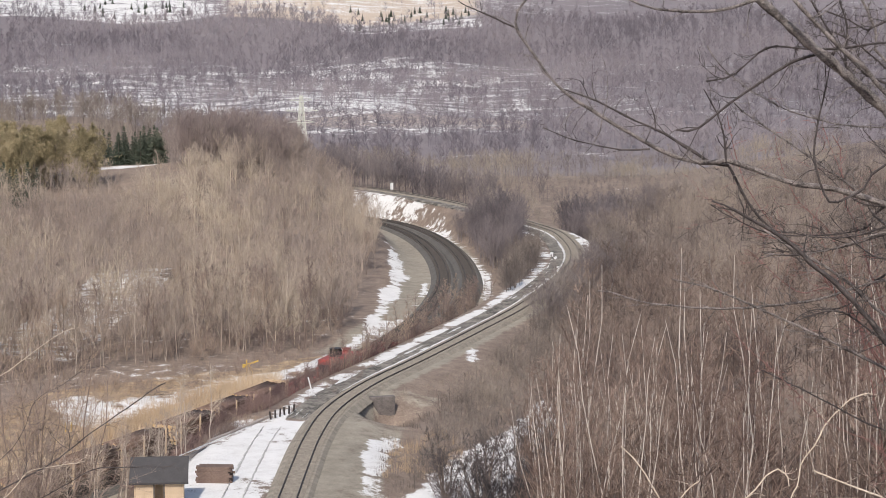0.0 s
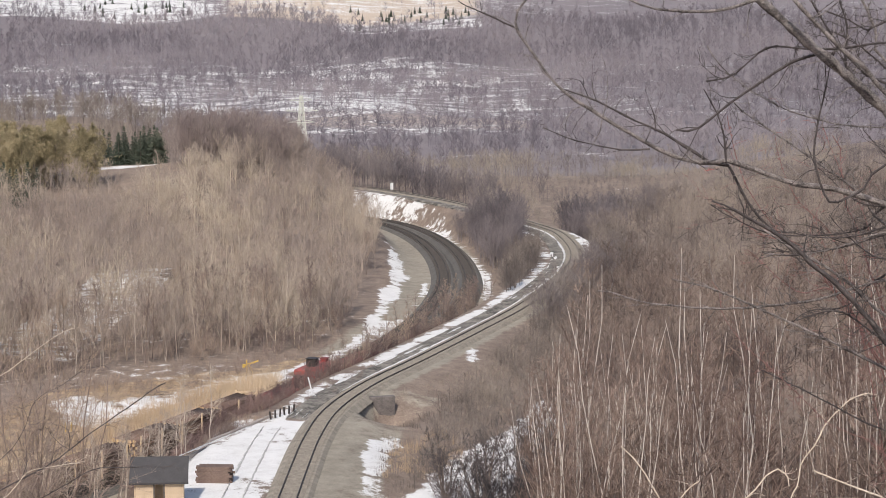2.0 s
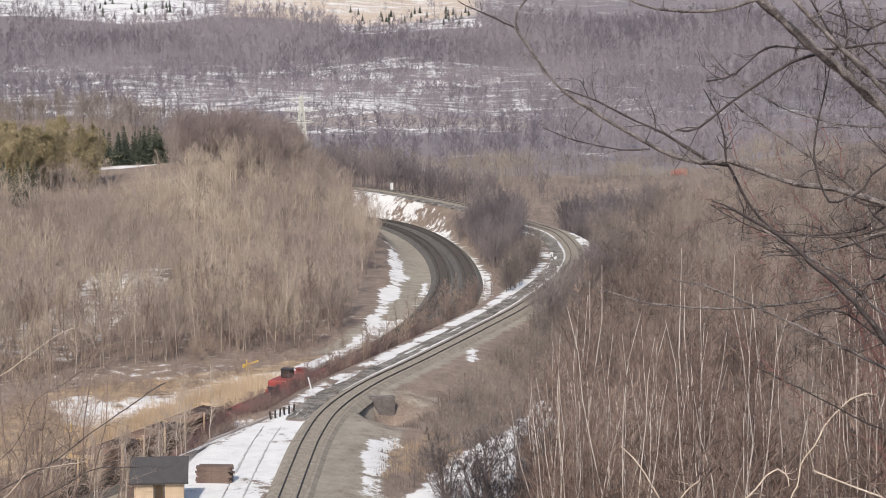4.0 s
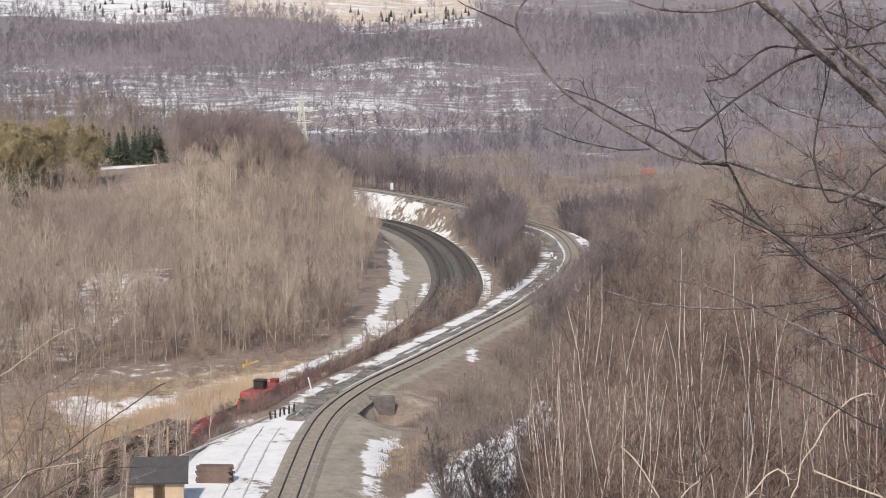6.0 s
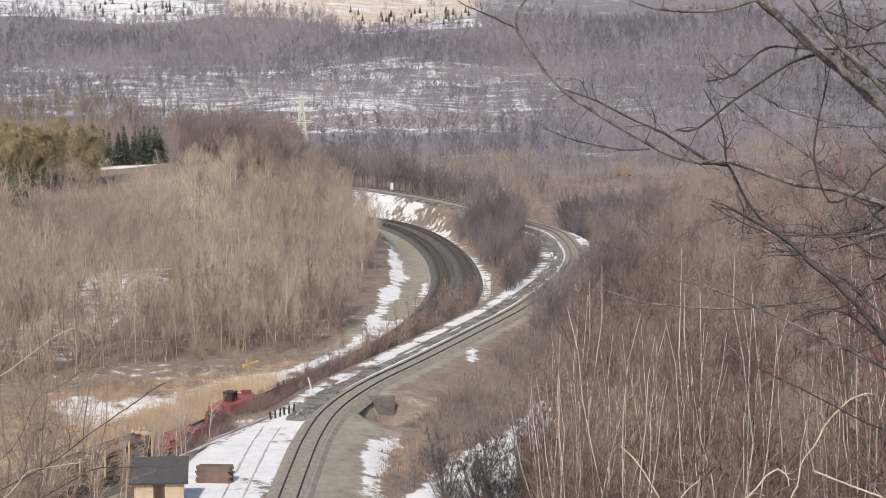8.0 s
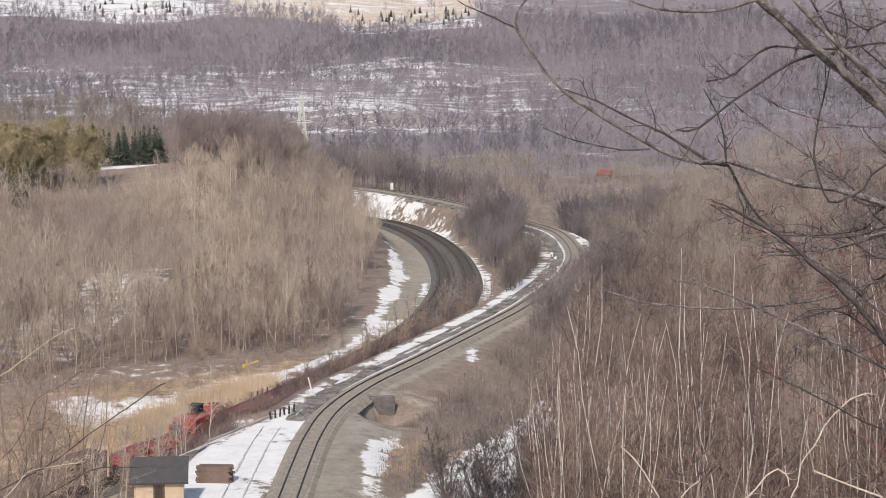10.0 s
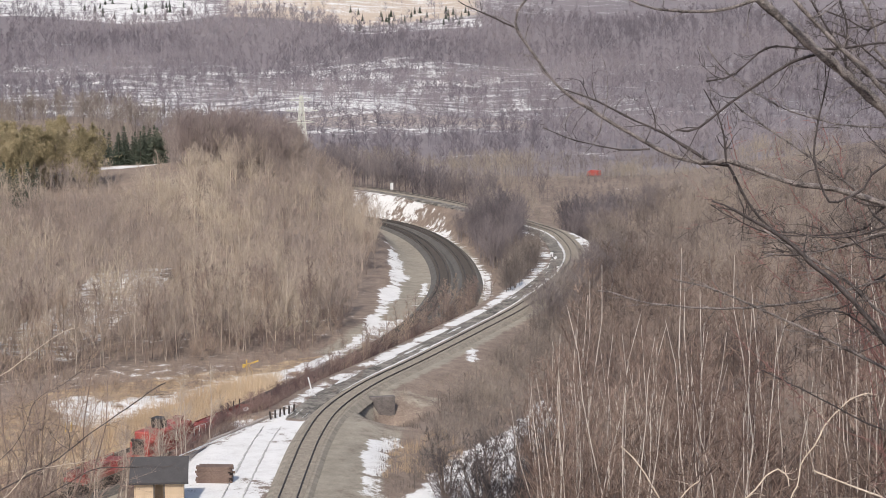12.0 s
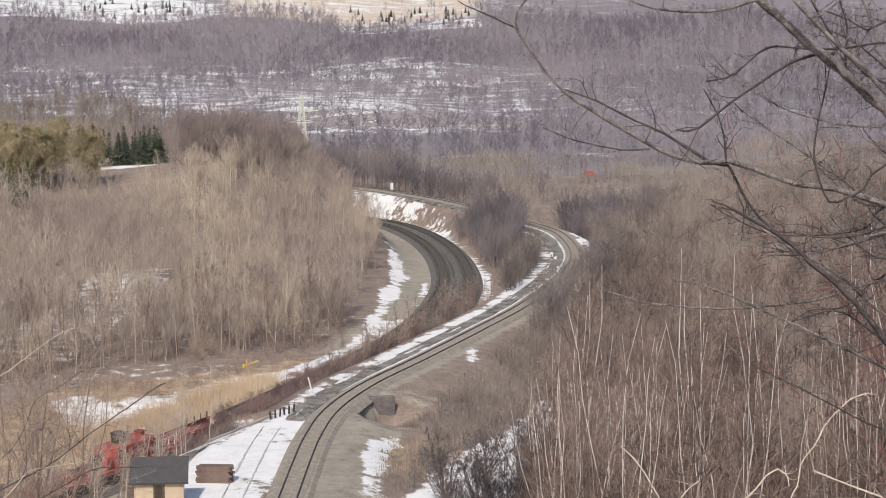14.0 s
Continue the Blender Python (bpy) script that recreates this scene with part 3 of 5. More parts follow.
CUTTING = [(-33, 186), (-27, 196), (-21, 206), (-15, 222), (-9.5, 240), (-4, 262), (1, 272), (-4, 246), (-9, 230), (-14, 212), (-19, 195), (-24, 180), (-30, 178)]


def off_snow(x, y):
    return ~inside(x, y, SNOW[9])


def far_from_clearing(x, y):
    return ~((x < -54) & (y > 388))


# woods that nobody could count
wood = [far_tree(100 + i, 10.0, n=15, each=14, twig=0.044, spread=0.66, lo=0.12, up=1.0) for i in range(10)]
spread_out("hill_wood", wood, scatter(1900, HILL_WOOD, 11, 5.0, (0.45, 1.05), far_from_clearing), TAN_TWIG, "dense bare tan birch and alder wood on the hill", "woodland")
thicket = [far_tree(150 + i, 8.0, n=13, each=14, twig=0.05, spread=0.75, lo=0.08) for i in range(8)]
spread_out("far_valley_wood", thicket, scatter(640, RIGHT_WOOD, 54, 4.0, (0.5, 1.0), keep=lambda x, y: (y > 290) & (y < 425)), VALLEY_TWIG, "dense bare grey-tan wood across the valley", "woodland")
spread_out("valley_wood", thicket, scatter(860, RIGHT_WOOD, 12, 4.0, (0.55, 1.05), keep=lambda x, y: y < 296), RED_TWIG, "dense bare reddish-brown young wood", "woodland")
spread_out("middle_wood", wood, scatter(230, MIDDLE, 13, 4.4, (0.4, 0.85)) + scatter(150, [(-40, 500), (-5, 471), (10, 456), (14, 475), (-30, 530)], 25, 4.0, (0.7, 1.1)) + scatter(150, [(27, 386), (37, 388), (38, 422), (24, 414)], 16, 4.4, (0.45, 0.95)), PURPLE_TWIG, "dark bare saplings between the two tracks", "woodland")
spread_out("back_wood", wood, scatter(680, BEHIND, 14, 4.0, (0.45, 0.9), keep=lambda x, y: ~((x > 27) & (y > 425) & (y < 592))) + scatter(220, [(27, 425), (110, 425), (112, 475), (30, 475)], 34, 4.0, (0.35, 0.6)), DARK_TWIG, "bare thicket beyond the railway curve", "woodland")
spread_out("crest_wood", wood, scatter(360, [(-60, 420), (-36, 418), (-32, 440), (-40, 465), (-60, 465)], 26, 0, (0.85, 1.25)), CREST_TWIG, "bare purple-brown alder stand on the crest", "woodland")
spread_out("ridge_wood", wood, scatter(640, [(-230, 560), (-55, 530), (-45, 600), (-70, 690), (-230, 690)], 17, 0, (0.7, 1.1)), GREY_BRUSH,
           "bare purple-brown wood on a ridge", "woodland")
spread_out("slope_thicket", thicket, scatter(700, NEAR_WOOD, 18, 0, (0.35, 0.75)), RED_TWIG, "dense low reddish brush on the near slope", "brush")
mountain = [far_tree(200 + i, 13.0, n=12, each=7, twig=0.17, lo=0.25, spread=0.62, up=0.8) for i in range(10)]
SLOPE = [(-330, 860), (330, 860), (760, 2000), (-760, 2000)]


def mountain_stand(x, y):
    g = np.random.default_rng(4)
    dense = np.interp(y, [860, 1000, 1060, 1300, 1420, 1690, 1720, 2000], [0.9, 0.7, 0.55, 0.75, 1, 1, 0.10, 0.05])
    dense = np.where((y > 1620) & (np.abs(x / y + 0.018) < 0.036), 0.06, dense)
    return (np.abs(x) < 0.25 * y + 20) & (g.uniform(size=x.shape) < dense)


spread_out("mountain_wood", mountain, scatter(7200, SLOPE, 15, 0, (0.7, 1.15), mountain_stand), HAZY_HILL_TWIG,
           "bare wood on the snowy mountain side, haze put into its purple-grey", "woodland")
brush = [far_tree(300 + i, 3.4, n=12, each=9, twig=0.03, spread=0.9, lo=0.02) for i in range(8)]
def on_slope(x, y):
    return (nearest(x, y, UPPER)[0] > 7.0) & (nearest(x, y, beside(LOWER, 4.6))[0] > 2.6)


spread_out("cutting_brush", brush, scatter(230, CUTTING, 19, 0, (0.3, 0.72), keep=lambda x, y: on_slope(x, y) & (y < 203))
           + scatter(360, CUTTING, 47, 0, (0.18, 0.8), keep=lambda x, y: on_slope(x, y) & (y >= 201))
           + scatter(130, [(-22.5, 186), (-18.6, 191), (-15.5, 201), (-17.5, 204), (-25, 192)], 55, 0, (0.15, 0.5)), MAROON_BRUSH,
           "dense dark maroon brush on the cutting slope", "brush")


def along(line, s0, s1, off, count, size, seed):
    """Spots beside a line, between two distances along it."""
    g = np.random.default_rng(seed)
    out = []
    for _ in range(count):
        k = int(g.uniform(s0, s1))
        x, y = beside(line, g.uniform(*off))[k]
        out.append((float(x), float(y), float(ground_z(x, y)), g.uniform(*size)))
    return out


spread_out("road_thicket", brush, scatter(1100, [(28, 470), (112, 470), (115, 556), (30, 556)], 35, 0, (0.35, 0.75)) + scatter(20, [(48.5, 548), (56, 548), (57, 560), (49.5, 560)], 38, 0, (1.0, 1.5)) + scatter(60, [(40, 540), (70, 540), (70, 556), (40, 556)], 39, 0, (0.6, 1.0)), DARK_TWIG, "low bare thicket before the far road", "brush")
bend = [int(np.argmin(np.abs(UPPER[:300, 1] - v))) for v in (262, 352)]
spread_out("bend_thicket", brush, along(UPPER, bend[0], bend[1], (3.4, 10), 150, (0.6, 1.6), 37), GREY_BRUSH, "bare grey-brown thicket along the outside of the bend", "brush")
inner = [int(np.argmin(np.abs(UPPER[:300, 1] - v))) for v in (256, 318)]
spread_out("bend_wood", thicket, along(UPPER, inner[0], inner[1], (3.3, 9), 120, (0.4, 0.85), 48), DARK_TWIG, "bare grey-brown young wood outside the bend", "woodland")
spread_out("inside_brush", brush, scatter(170, BEND_INSIDE, 49, 5.0, (0.6, 1.5)), GREY_BRUSH, "bare grey-brown brush inside the bend", "brush")
spread_out("lineside_brush", brush, along(beside(LOWER, 4.6), 139, 205, (2.7, 6.5), 110, (0.25, 0.65), 28) + along(beside(LOWER, 4.6), 96, 139, (2.7, 12), 190, (0.14, 0.32), 29), BRUSH,
           "leafless purple-brown brush along the cutting track", "brush")
spread_out("wood_edge_brush", brush, scatter(330, [(-75, 233), (-52, 236), (-38, 246), (-23, 256), (-15.5, 270), (-14, 300), (-20, 290), (-40, 268), (-75, 250)], 27, 5.0, (0.5, 1.1)), BRUSH,
           "dense grey-brown brush at the foot of the wood", "brush")
spread_out("field_brush", brush, scatter(700, [(-60, 190), (-48, 232), (-30, 252), (-14, 268), (-18, 246), (-38, 222), (-50, 180), (-50, 150), (-62, 150)], 20, 5.5, (0.2, 0.65)), BRUSH,
           "low russet brush round the thawing meadow", "brush")
spread_out("roadside_brush", brush, scatter(560, [(-2, 172), (0, 200), (6, 225), (13, 255), (19, 280), (26, 290), (18, 240), (15, 205), (8, 180), (2, 160), (-3, 160)], 21, 4.6, (0.25, 0.95), keep=off_snow), GREY_BRUSH,
           "low brown brush along the railway bank", "brush")


# reeds and dry grass
def tuft(seed, h, n=26, r=0.5):
    g = np.random.default_rng(seed)
    p = np.concatenate([g.normal(size=(n, 2)) * r, np.full((n, 1), -0.1)], 1)
    d = unit(np.concatenate([g.normal(size=(n, 2)) * 0.16, np.ones((n, 1))], 1))
    v, f3 = slivers(p, p + d * (h * g.uniform(0.6, 1.1, n))[:, None], 0.05, g)
    return v, [f3]


tufts = [tuft(400 + i, 1.9) for i in range(6)]
spread_out("reed_bed", tufts, scatter(900, TAN[0], 22, 2.2, (0.5, 1.15)), REED, "bright dry straw-coloured reeds beside the lower track", "reeds")
spread_out("dry_grass", tufts, scatter(110, TAN[1], 23, 0, (0.15, 0.65)), REED, "dry tan grass below the bank", "grass")
hay = [tuft(420 + i, 0.7, 18, 0.4) for i in range(5)]
spread_out("meadow_grass", hay, scatter(1800, [(-60, 185), (-48, 232), (-25, 248), (-16, 240), (-22, 228), (-36, 200), (-46, 175), (-60, 150)], 24, 4.5, (0.4, 1.0)), REED,
           "matted dry russet meadow grass", "grass")


spread_out("bank_grass", hay, scatter(800, [(-7, 150), (-4.5, 205), (7, 235), (18, 268), (26, 280), (14, 215), (7, 165)], 36, 3.6, (0.4, 1.1), off_snow), GREY_BRUSH,
           "matted dull brown grass beside the railway bank", "grass")


spread_out("edge_grass", hay, scatter(420, [(-32, 165), (-27.5, 165), (-18.4, 189), (-20.5, 193), (-26, 182)], 52, 0, (0.4, 1.2)), BRUSH,
           "matted brown grass on the edge of the snowy bank", "grass")


# trees that stand out singly
def conifer(seed, h):
    """A spruce: whorls of drooping needled boughs."""
    g = np.random.default_rng(seed)
    t = np.repeat(np.linspace(0.04, 0.98, 26), 9)
    a = g.uniform(0, 6.283, len(t))
    r = h * 0.30 * (1.02 - t) ** 0.85 * g.uniform(0.45, 1.2, len(t)) + 0.1
    p = np.stack([0 * t, 0 * t, t * h], 1)
    q = p + np.stack([np.cos(a) * r, np.sin(a) * r, -0.25 * r + 0.05 * h * (t > 0.9)], 1)
    pieces = [slivers(p, q, 0.2 * r + 0.06, g)]
    s, w, le = shoots(p, unit(q - p), np.linalg.norm(q - p, axis=1), 7, g, up=-0.1, share=(0.25, 0.5))
    pieces.append(slivers(s, s + w * le[:, None], 0.13, g))
    return join(pieces)


def leafy(seed, h):
    """A broad crown of fine olive spray on forking limbs."""
    g = np.random.default_rng(seed)
    (tv, tf), (cv, cf) = bare_tree(seed, h, limbs=20, lo=0.04, spread=0.75, fine=(6, 3))
    n = 4200
    c = cv[g.integers(0, len(cv), n)]
    d = unit(g.normal(size=(n, 3)) + [0, 0, 0.5])
    return (tv, tf), join([(cv, cf[0])] if len(cf) == 1 else [(cv[:0], np.zeros((0, 3), int)), slivers(c, c + d * g.uniform(0.35, 0.95, n)[:, None], 0.13, g)])


def evergreen(seed, h, label):
    top = tagged(new("spruce"), label, "spruce", "spruces")
    trunk = tubes(np.array([[0, 0, -0.4]]), np.array([[0, 0, h * 0.97]]), [0.16], [0.02], 6)
    link("trunk", mesh_of("trunk", trunk[0], [trunk[1]], GREY_BARK, True), top)
    v, q = conifer(seed, h)
    link("foliage", mesh_of("foliage", v, q, NEEDLE), top)
    return top


def olive_tree(seed, h):
    top = tagged(new("olive_tree"), "broad willow with olive-yellow spring twigs", "tree", "olive-yellow trees")
    (tv, tf), (cv, cf) = leafy(seed, h)
    link("trunk", mesh_of("trunk", tv, tf, GREY_BARK, True), top)
    link("crown", mesh_of("crown", cv, cf, OLIVE), top)
    return top


def at_ground(spots):
    return [(x, y, float(ground_z(x, y)), s) for x, y, s in spots]


plant([olive_tree(500, 12), olive_tree(501, 14), olive_tree(502, 11)],
      scatter(30, [(-96, 392), (-73, 392), (-75, 415), (-98, 425)], 30, 0, (0.85, 1.1)), 30)
plant([evergreen(510, 8.5, "dark green spruce in a small stand"), evergreen(511, 7.5, "dark green spruce in a small stand"), evergreen(512, 9, "dark green spruce in a small stand")],
      scatter(22, [(-79, 440), (-65, 440), (-65, 455), (-79, 455)], 31, 0, (0.72, 1.08)) + at_ground([(-88, 389, 1.1), (-86.5, 388, 0.9), (-84, 388, 1.0), (-82.5, 389, 0.8), (-90, 390, 0.9), (-89, 388, 1.2)]), 31)
plant([evergreen(513, 9, "small dark spruce on a snowy hilltop"), evergreen(514, 7, "small dark spruce on a snowy hilltop")],
      scatter(40, [(-82, 1640), (22, 1640), (24, 1760), (-90, 1780)], 32, 0, (0.7, 1.3)) + scatter(26, [(-330, 1730), (-225, 1720), (-230, 1850), (-340, 1850)], 33, 0, (0.8, 1.4)), 33)

edge = [tree_kind(520 + i, 9.5, PALE_BARK if i % 2 else GREY_BARK, TAN_TWIG if i % 2 else BRUSH, "slender pale-stemmed bare birch at the wood's edge" if i % 2 else "slender grey bare alder at the wood's edge",
                  group="trees at the wood's edge", limbs=20, lo=0.2, spread=0.38, fine=(6, 5), trunk_r=0.06, up=0.9, twig=0.028) for i in range(5)]
plant(edge, scatter(80, [(-75, 236), (-52, 240), (-38, 250), (-23, 260), (-15.5, 274), (-14, 300), (-20, 300), (-40, 280), (-75, 262)], 40, 6.0, (0.75, 1.15)), 40)
bank = [tree_kind(540 + i, 5.5, GREY_BARK, BRUSH, "thin bare sapling on the cutting slope", group="cutting saplings", limbs=14, lo=0.2, spread=0.42, fine=(6, 4), trunk_r=0.055, twig=0.028)
        for i in range(4)]
plant(edge, [(x, y, z, v) for x, y, z, v in scatter(60, HILL_WOOD, 50, 6.0, (0.7, 1.0), far_from_clearing) if y < 420], 51)
plant(bank, along(beside(LOWER, 4.6), 139, 214, (3.0, 7.0), 55, (0.6, 1.15), 41), 41)
sapling = [tree_kind(560 + i, 10.2, WHITE_BARK, PALE_TWIG, "tall pale-stemmed sapling clump among reddish brush", group="pale saplings", limbs=60, lo=0.15, spread=0.3, fine=(6, 4),
                     trunk_r=0.031, twig=0.017, stems=6, up=1.1, lean=-0.02, wiggle=0.011) for i in range(5)]
plant(sapling, scatter(44, [(2.8, 44), (3.6, 62), (24, 72), (16, 44)], 42, 0, (0.7, 1.05)) + scatter(14, [(2.7, 45), (7, 45), (7.6, 56), (3.1, 56)], 53, 0, (0.6, 0.85)), 42)
young = [tree_kind(570 + i, 7.5, GREY_BARK, RED_TWIG, "young bare reddish-brown tree on the valley floor", group="valley trees", limbs=18, lo=0.15, spread=0.5, fine=(6, 5), trunk_r=0.06, twig=0.03)
         for i in range(5)]
plant(young, scatter(45, [(11, 165), (17, 205), (22, 240), (60, 260), (60, 165)], 43, 6.0, (0.7, 1.2)), 43)
shrub = [tree_kind(580 + i, 3.4, GREY_BARK, DARK_SHRUB, "rounded dark leafless shrub in the snow", "shrub", "dark shrubs", limbs=70, lo=0.1, spread=0.75, fine=(6, 5), trunk_r=0.03, twig=0.016, stems=9,
                   lean=0.12) for i in range(2)]
plant(shrub, at_ground([(0.8, 150, 1.7), (3.2, 153, 2.0), (5.6, 151, 1.9), (3.6, 160, 1.4), (8.2, 160, 1.7), (6.5, 166, 1.3), (10, 172, 1.5), (11.5, 182, 1.4), (2.0, 146, 1.6), (4.6, 147, 1.7), (7.2, 155, 1.5), (0.2, 157, 1.0), (9.0, 165, 1.3), (7.0, 148, 1.8)]), 44)
front = [tree_kind(590 + i, 7.5, PALE_BARK, TAN_TWIG, "thin pale sapling in front of the passing train", group="front saplings", limbs=22, lo=0.2, spread=0.34, fine=(6, 4), trunk_r=0.045, twig=0.02)
         for i in range(3)]
plant(front, at_ground([(-25.5, 172, 1.0), (-23.8, 174, 1.1), (-27.4, 170, 0.9), (-29.0, 172, 0.9), (-24.6, 177, 0.8), (-31, 168, 0.8), (-22.2, 180, 0.6), (-33, 165, 0.9), (-26.6, 176, 0.8), (-28.2, 166, 1.1), (-30.2, 163, 1.0), (-24.2, 171, 0.9), (-32.0, 171, 1.0), (-35, 168, 1.0), (-36.5, 163, 0.9), (-27.8, 178, 0.7), (-29.6, 176, 0.8), (-25.2, 167, 1.1), (-34, 160, 1.1)]), 45)
left = [tree_kind(600 + i, 7.5, BROWN_BARK, BRUSH, "tangled leafless sapling on the near bank", group="near bank saplings", limbs=30, lo=0.2, spread=0.5, fine=(6, 4), trunk_r=0.016, twig=0.008, stems=4, wiggle=0.02)
        for i in range(4)]
plant(left, scatter(10, [(-9.5, 34), (-7.1, 34), (-10.6, 52), (-13, 52)], 46, 0, (0.8, 1.05)), 46)


# ---- small structures ----
def hut():
    """A small open-fronted shelter with a low tarred roof."""
    top = tagged(new("hut"), "small pale timber hut with a black tarred roof", "hut")
    lean = Matrix.Translation((0, 0, 3.0)) @ Matrix.Rotation(radians(29), 4, "X")
    part("roof", box(box(bmesh.new(), -2.4, 2.4, -1.65, 1.55, -0.06, 0.06, 0.02, lean), -2.42, 2.42, -1.7, -1.6, -0.16, 0.08, 0.02, lean), ROOF, top)
    for x in (-1.95, 1.95):
        part("side_wall", box(bmesh.new(), x - 0.06, x + 0.06, -1.1, 1.1, 0, 2.25, 0.02), HUT_WALL, top)
    part("back_wall", box(bmesh.new(), -1.88, 1.88, 1.0, 1.1, 0, 3.3, 0.02), HUT_WALL, top)
    board = mesh_of("board", *tubes_box(0.16, 0.03, 2.3), HUT_WALL)
    for x in list(np.arange(-1.8, -0.45, 0.18)) + list(np.arange(0.5, 1.9, 0.18)):
        b = link("board", board, top)
        b.matrix_basis = pose(x, -1.1, 1.15)
    for x in (-0.4, 0.42):
        part("door_post", box(bmesh.new(), x - 0.06, x + 0.06, -1.16, -1.02, 0, 2.35, 0.01), SLEEPER, top)
    top.matrix_basis = pose(-23.4, 155.2, -0.55, 0, 0, 6)
    return top


def tubes_box(w, d, h):
    v = np.array([(x, y, z) for z in (-h / 2, h / 2) for x, y in ((-w / 2, -d / 2), (w / 2, -d / 2), (w / 2, d / 2), (-w / 2, d / 2))])
    return v, [np.array([(0, 1, 5, 4), (1, 2, 6, 5), (2, 3, 7, 6), (3, 0, 4, 7), (4, 5, 6, 7), (3, 2, 1, 0)])]


hut()


def edge_beams():
    """Old baulks laid end to end along the edge of the bank."""
    a, b = Vector((-17.5, 190.6, 0)), Vector((-23.8, 174.2, 0))
    way = b - a
    turn = math.degrees(math.atan2(way.y, way.x))
    n = 4
    for i in range(n):
        c = a + way * ((i + 0.5) / n)
        beam = tagged(part("edge_beam", box(bmesh.new(), -2.15, 2.15, -0.17, 0.17, -0.15, 0.24, 0.03), WEATHERED), "pale weathered timber baulk on the bank's edge", "beam", "bank edge beams")
        beam.matrix_basis = pose(c.x, c.y, float(ground_z(c.x, c.y)), 0, 0, turn + (i % 2) * 0.8)


WEATHERED = plain("weathered_timber", (0.30, 0.26, 0.235), (0.56, 0.51, 0.47), 1.2, 0.85, stretch=(0.3, 1, 1))
edge_beams()


def sleeper_stack():
    """Old sleepers piled crosswise in layers."""
    top = tagged(new("sleeper_stack"), "stack of old dark brown railway sleepers on snow", "timber stack")
    g = np.random.default_rng(51)
    me = mesh_of("sleeper", *tubes_box(2.9, 0.24, 0.17), SLEEPER_OLD)
    for layer in range(8):
        for k in range(5):
            b = link("sleeper", me, top)
            b.matrix_basis = pose(g.normal() * 0.09, (k - 2) * 0.27 + g.normal() * 0.015, 0.09 + layer * 0.178, 0, 0, g.normal() * 1.2)
    top.matrix_basis = pose(-19.7, 162.6, float(ground_z(-19.7, 162.6)) - 0.02, 0, 0, -4)


SLEEPER_OLD = plain("old_sleeper_wood", (0.09, 0.06, 0.05), (0.24, 0.17, 0.14), 2.0, 0.9, stretch=(0.3, 1, 1))
sleeper_stack()


def bridge():
    """The abutment and opening of a small bridge under the upper track."""
    top = tagged(new("bridge_abutment"), "stained concrete abutment of a small railway underbridge", "bridge", kind="structure")
    part("wing_wall", box(bmesh.new(), -0.2, 2.6, -0.35, 0.35, -3.6, 0.15, 0.05), CONCRETE, top)
    part("far_wall", box(bmesh.new(), -2.0, -1.2, -0.35, 0.35, -3.6, -0.2, 0.05), CONCRETE, top)
    part("lintel", box(bmesh.new(), -2.0, -0.2, -0.4, 0.3, -0.6, -0.15, 0.03), CONCRETE, top)
    # Added black panels close the opening, standing in for the shade inside.
    part("passage_shade_back", box(bmesh.new(), -1.2, -0.2, 0.9, 1.0, -3.6, -0.6), BLACK, top)
    part("passage_shade_side", box(bmesh.new(), -0.3, -0.2, 0.36, 0.9, -3.6, -0.6), BLACK, top)
    part("footing", box(bmesh.new(), -1.9, 1.8, -0.7, -0.36, -3.6, -2.9, 0.05), CONCRETE, top)
    top.matrix_basis = pose(float(BRIDGE[0]) - 0.7, float(BRIDGE[1]) + 0.8, -0.3, 0, 0, 16)


bridge()


def post(name, x, y, h, r, mat, label, category, tilt=0.0, group="", z=None):
    top = tagged(part(name, rod(rod(bmesh.new(), (0, 0, -0.3), (0, 0, h), r, r * 0.9), (0, 0, h), (0, 0, h + 0.04), r * 0.9, r * 0.4), mat), label, category, group)
    top.matrix_basis = pose(x, y, float(ground_z(x, y)) if z is None else z, 0, tilt, 0)
    return top


for i in range(6):
    post("stub_post", -17.3 + i * 0.40, 189.6 + i * 0.75, 0.8, 0.1, BLACK, "short black tarred timber post at the bank's edge", "post", -6 + (i * 5) % 13, "tarred posts")
post("marker_post", -14.4, 206.5, 1.3, 0.08, WHITE, "slightly leaning white marker post in snow", "post", -14)
for x, y in ((-41.6, 208), (-41.0, 208.2), (-37.0, 208.0)):
    post("yellow_post", x, y, 1.0, 0.08, YELLOW, "short yellow marker post in the meadow", "post", 0, "yellow posts")


def signal_box(x, y):
    top = tagged(new("relay_cabinet"), "white lineside cabinet beside the far track", "cabinet")
    part("body", box(bmesh.new(), -0.36, 0.36, -0.3, 0.3, 0.15, 2.0, 0.04), WHITE, top)
    part("plinth", box(bmesh.new(), -0.42, 0.42, -0.35, 0.35, -0.5, 0.15, 0.02), CONCRETE, top)
    part("lid", box(bmesh.new(), -0.42, 0.42, -0.36, 0.36, 2.0, 2.08, 0.02), WHITE, top)
    top.matrix_basis = pose(x, y, float(ground_z(x, y)), 0, 0, 20)


signal_box(-12.7, 473.5)


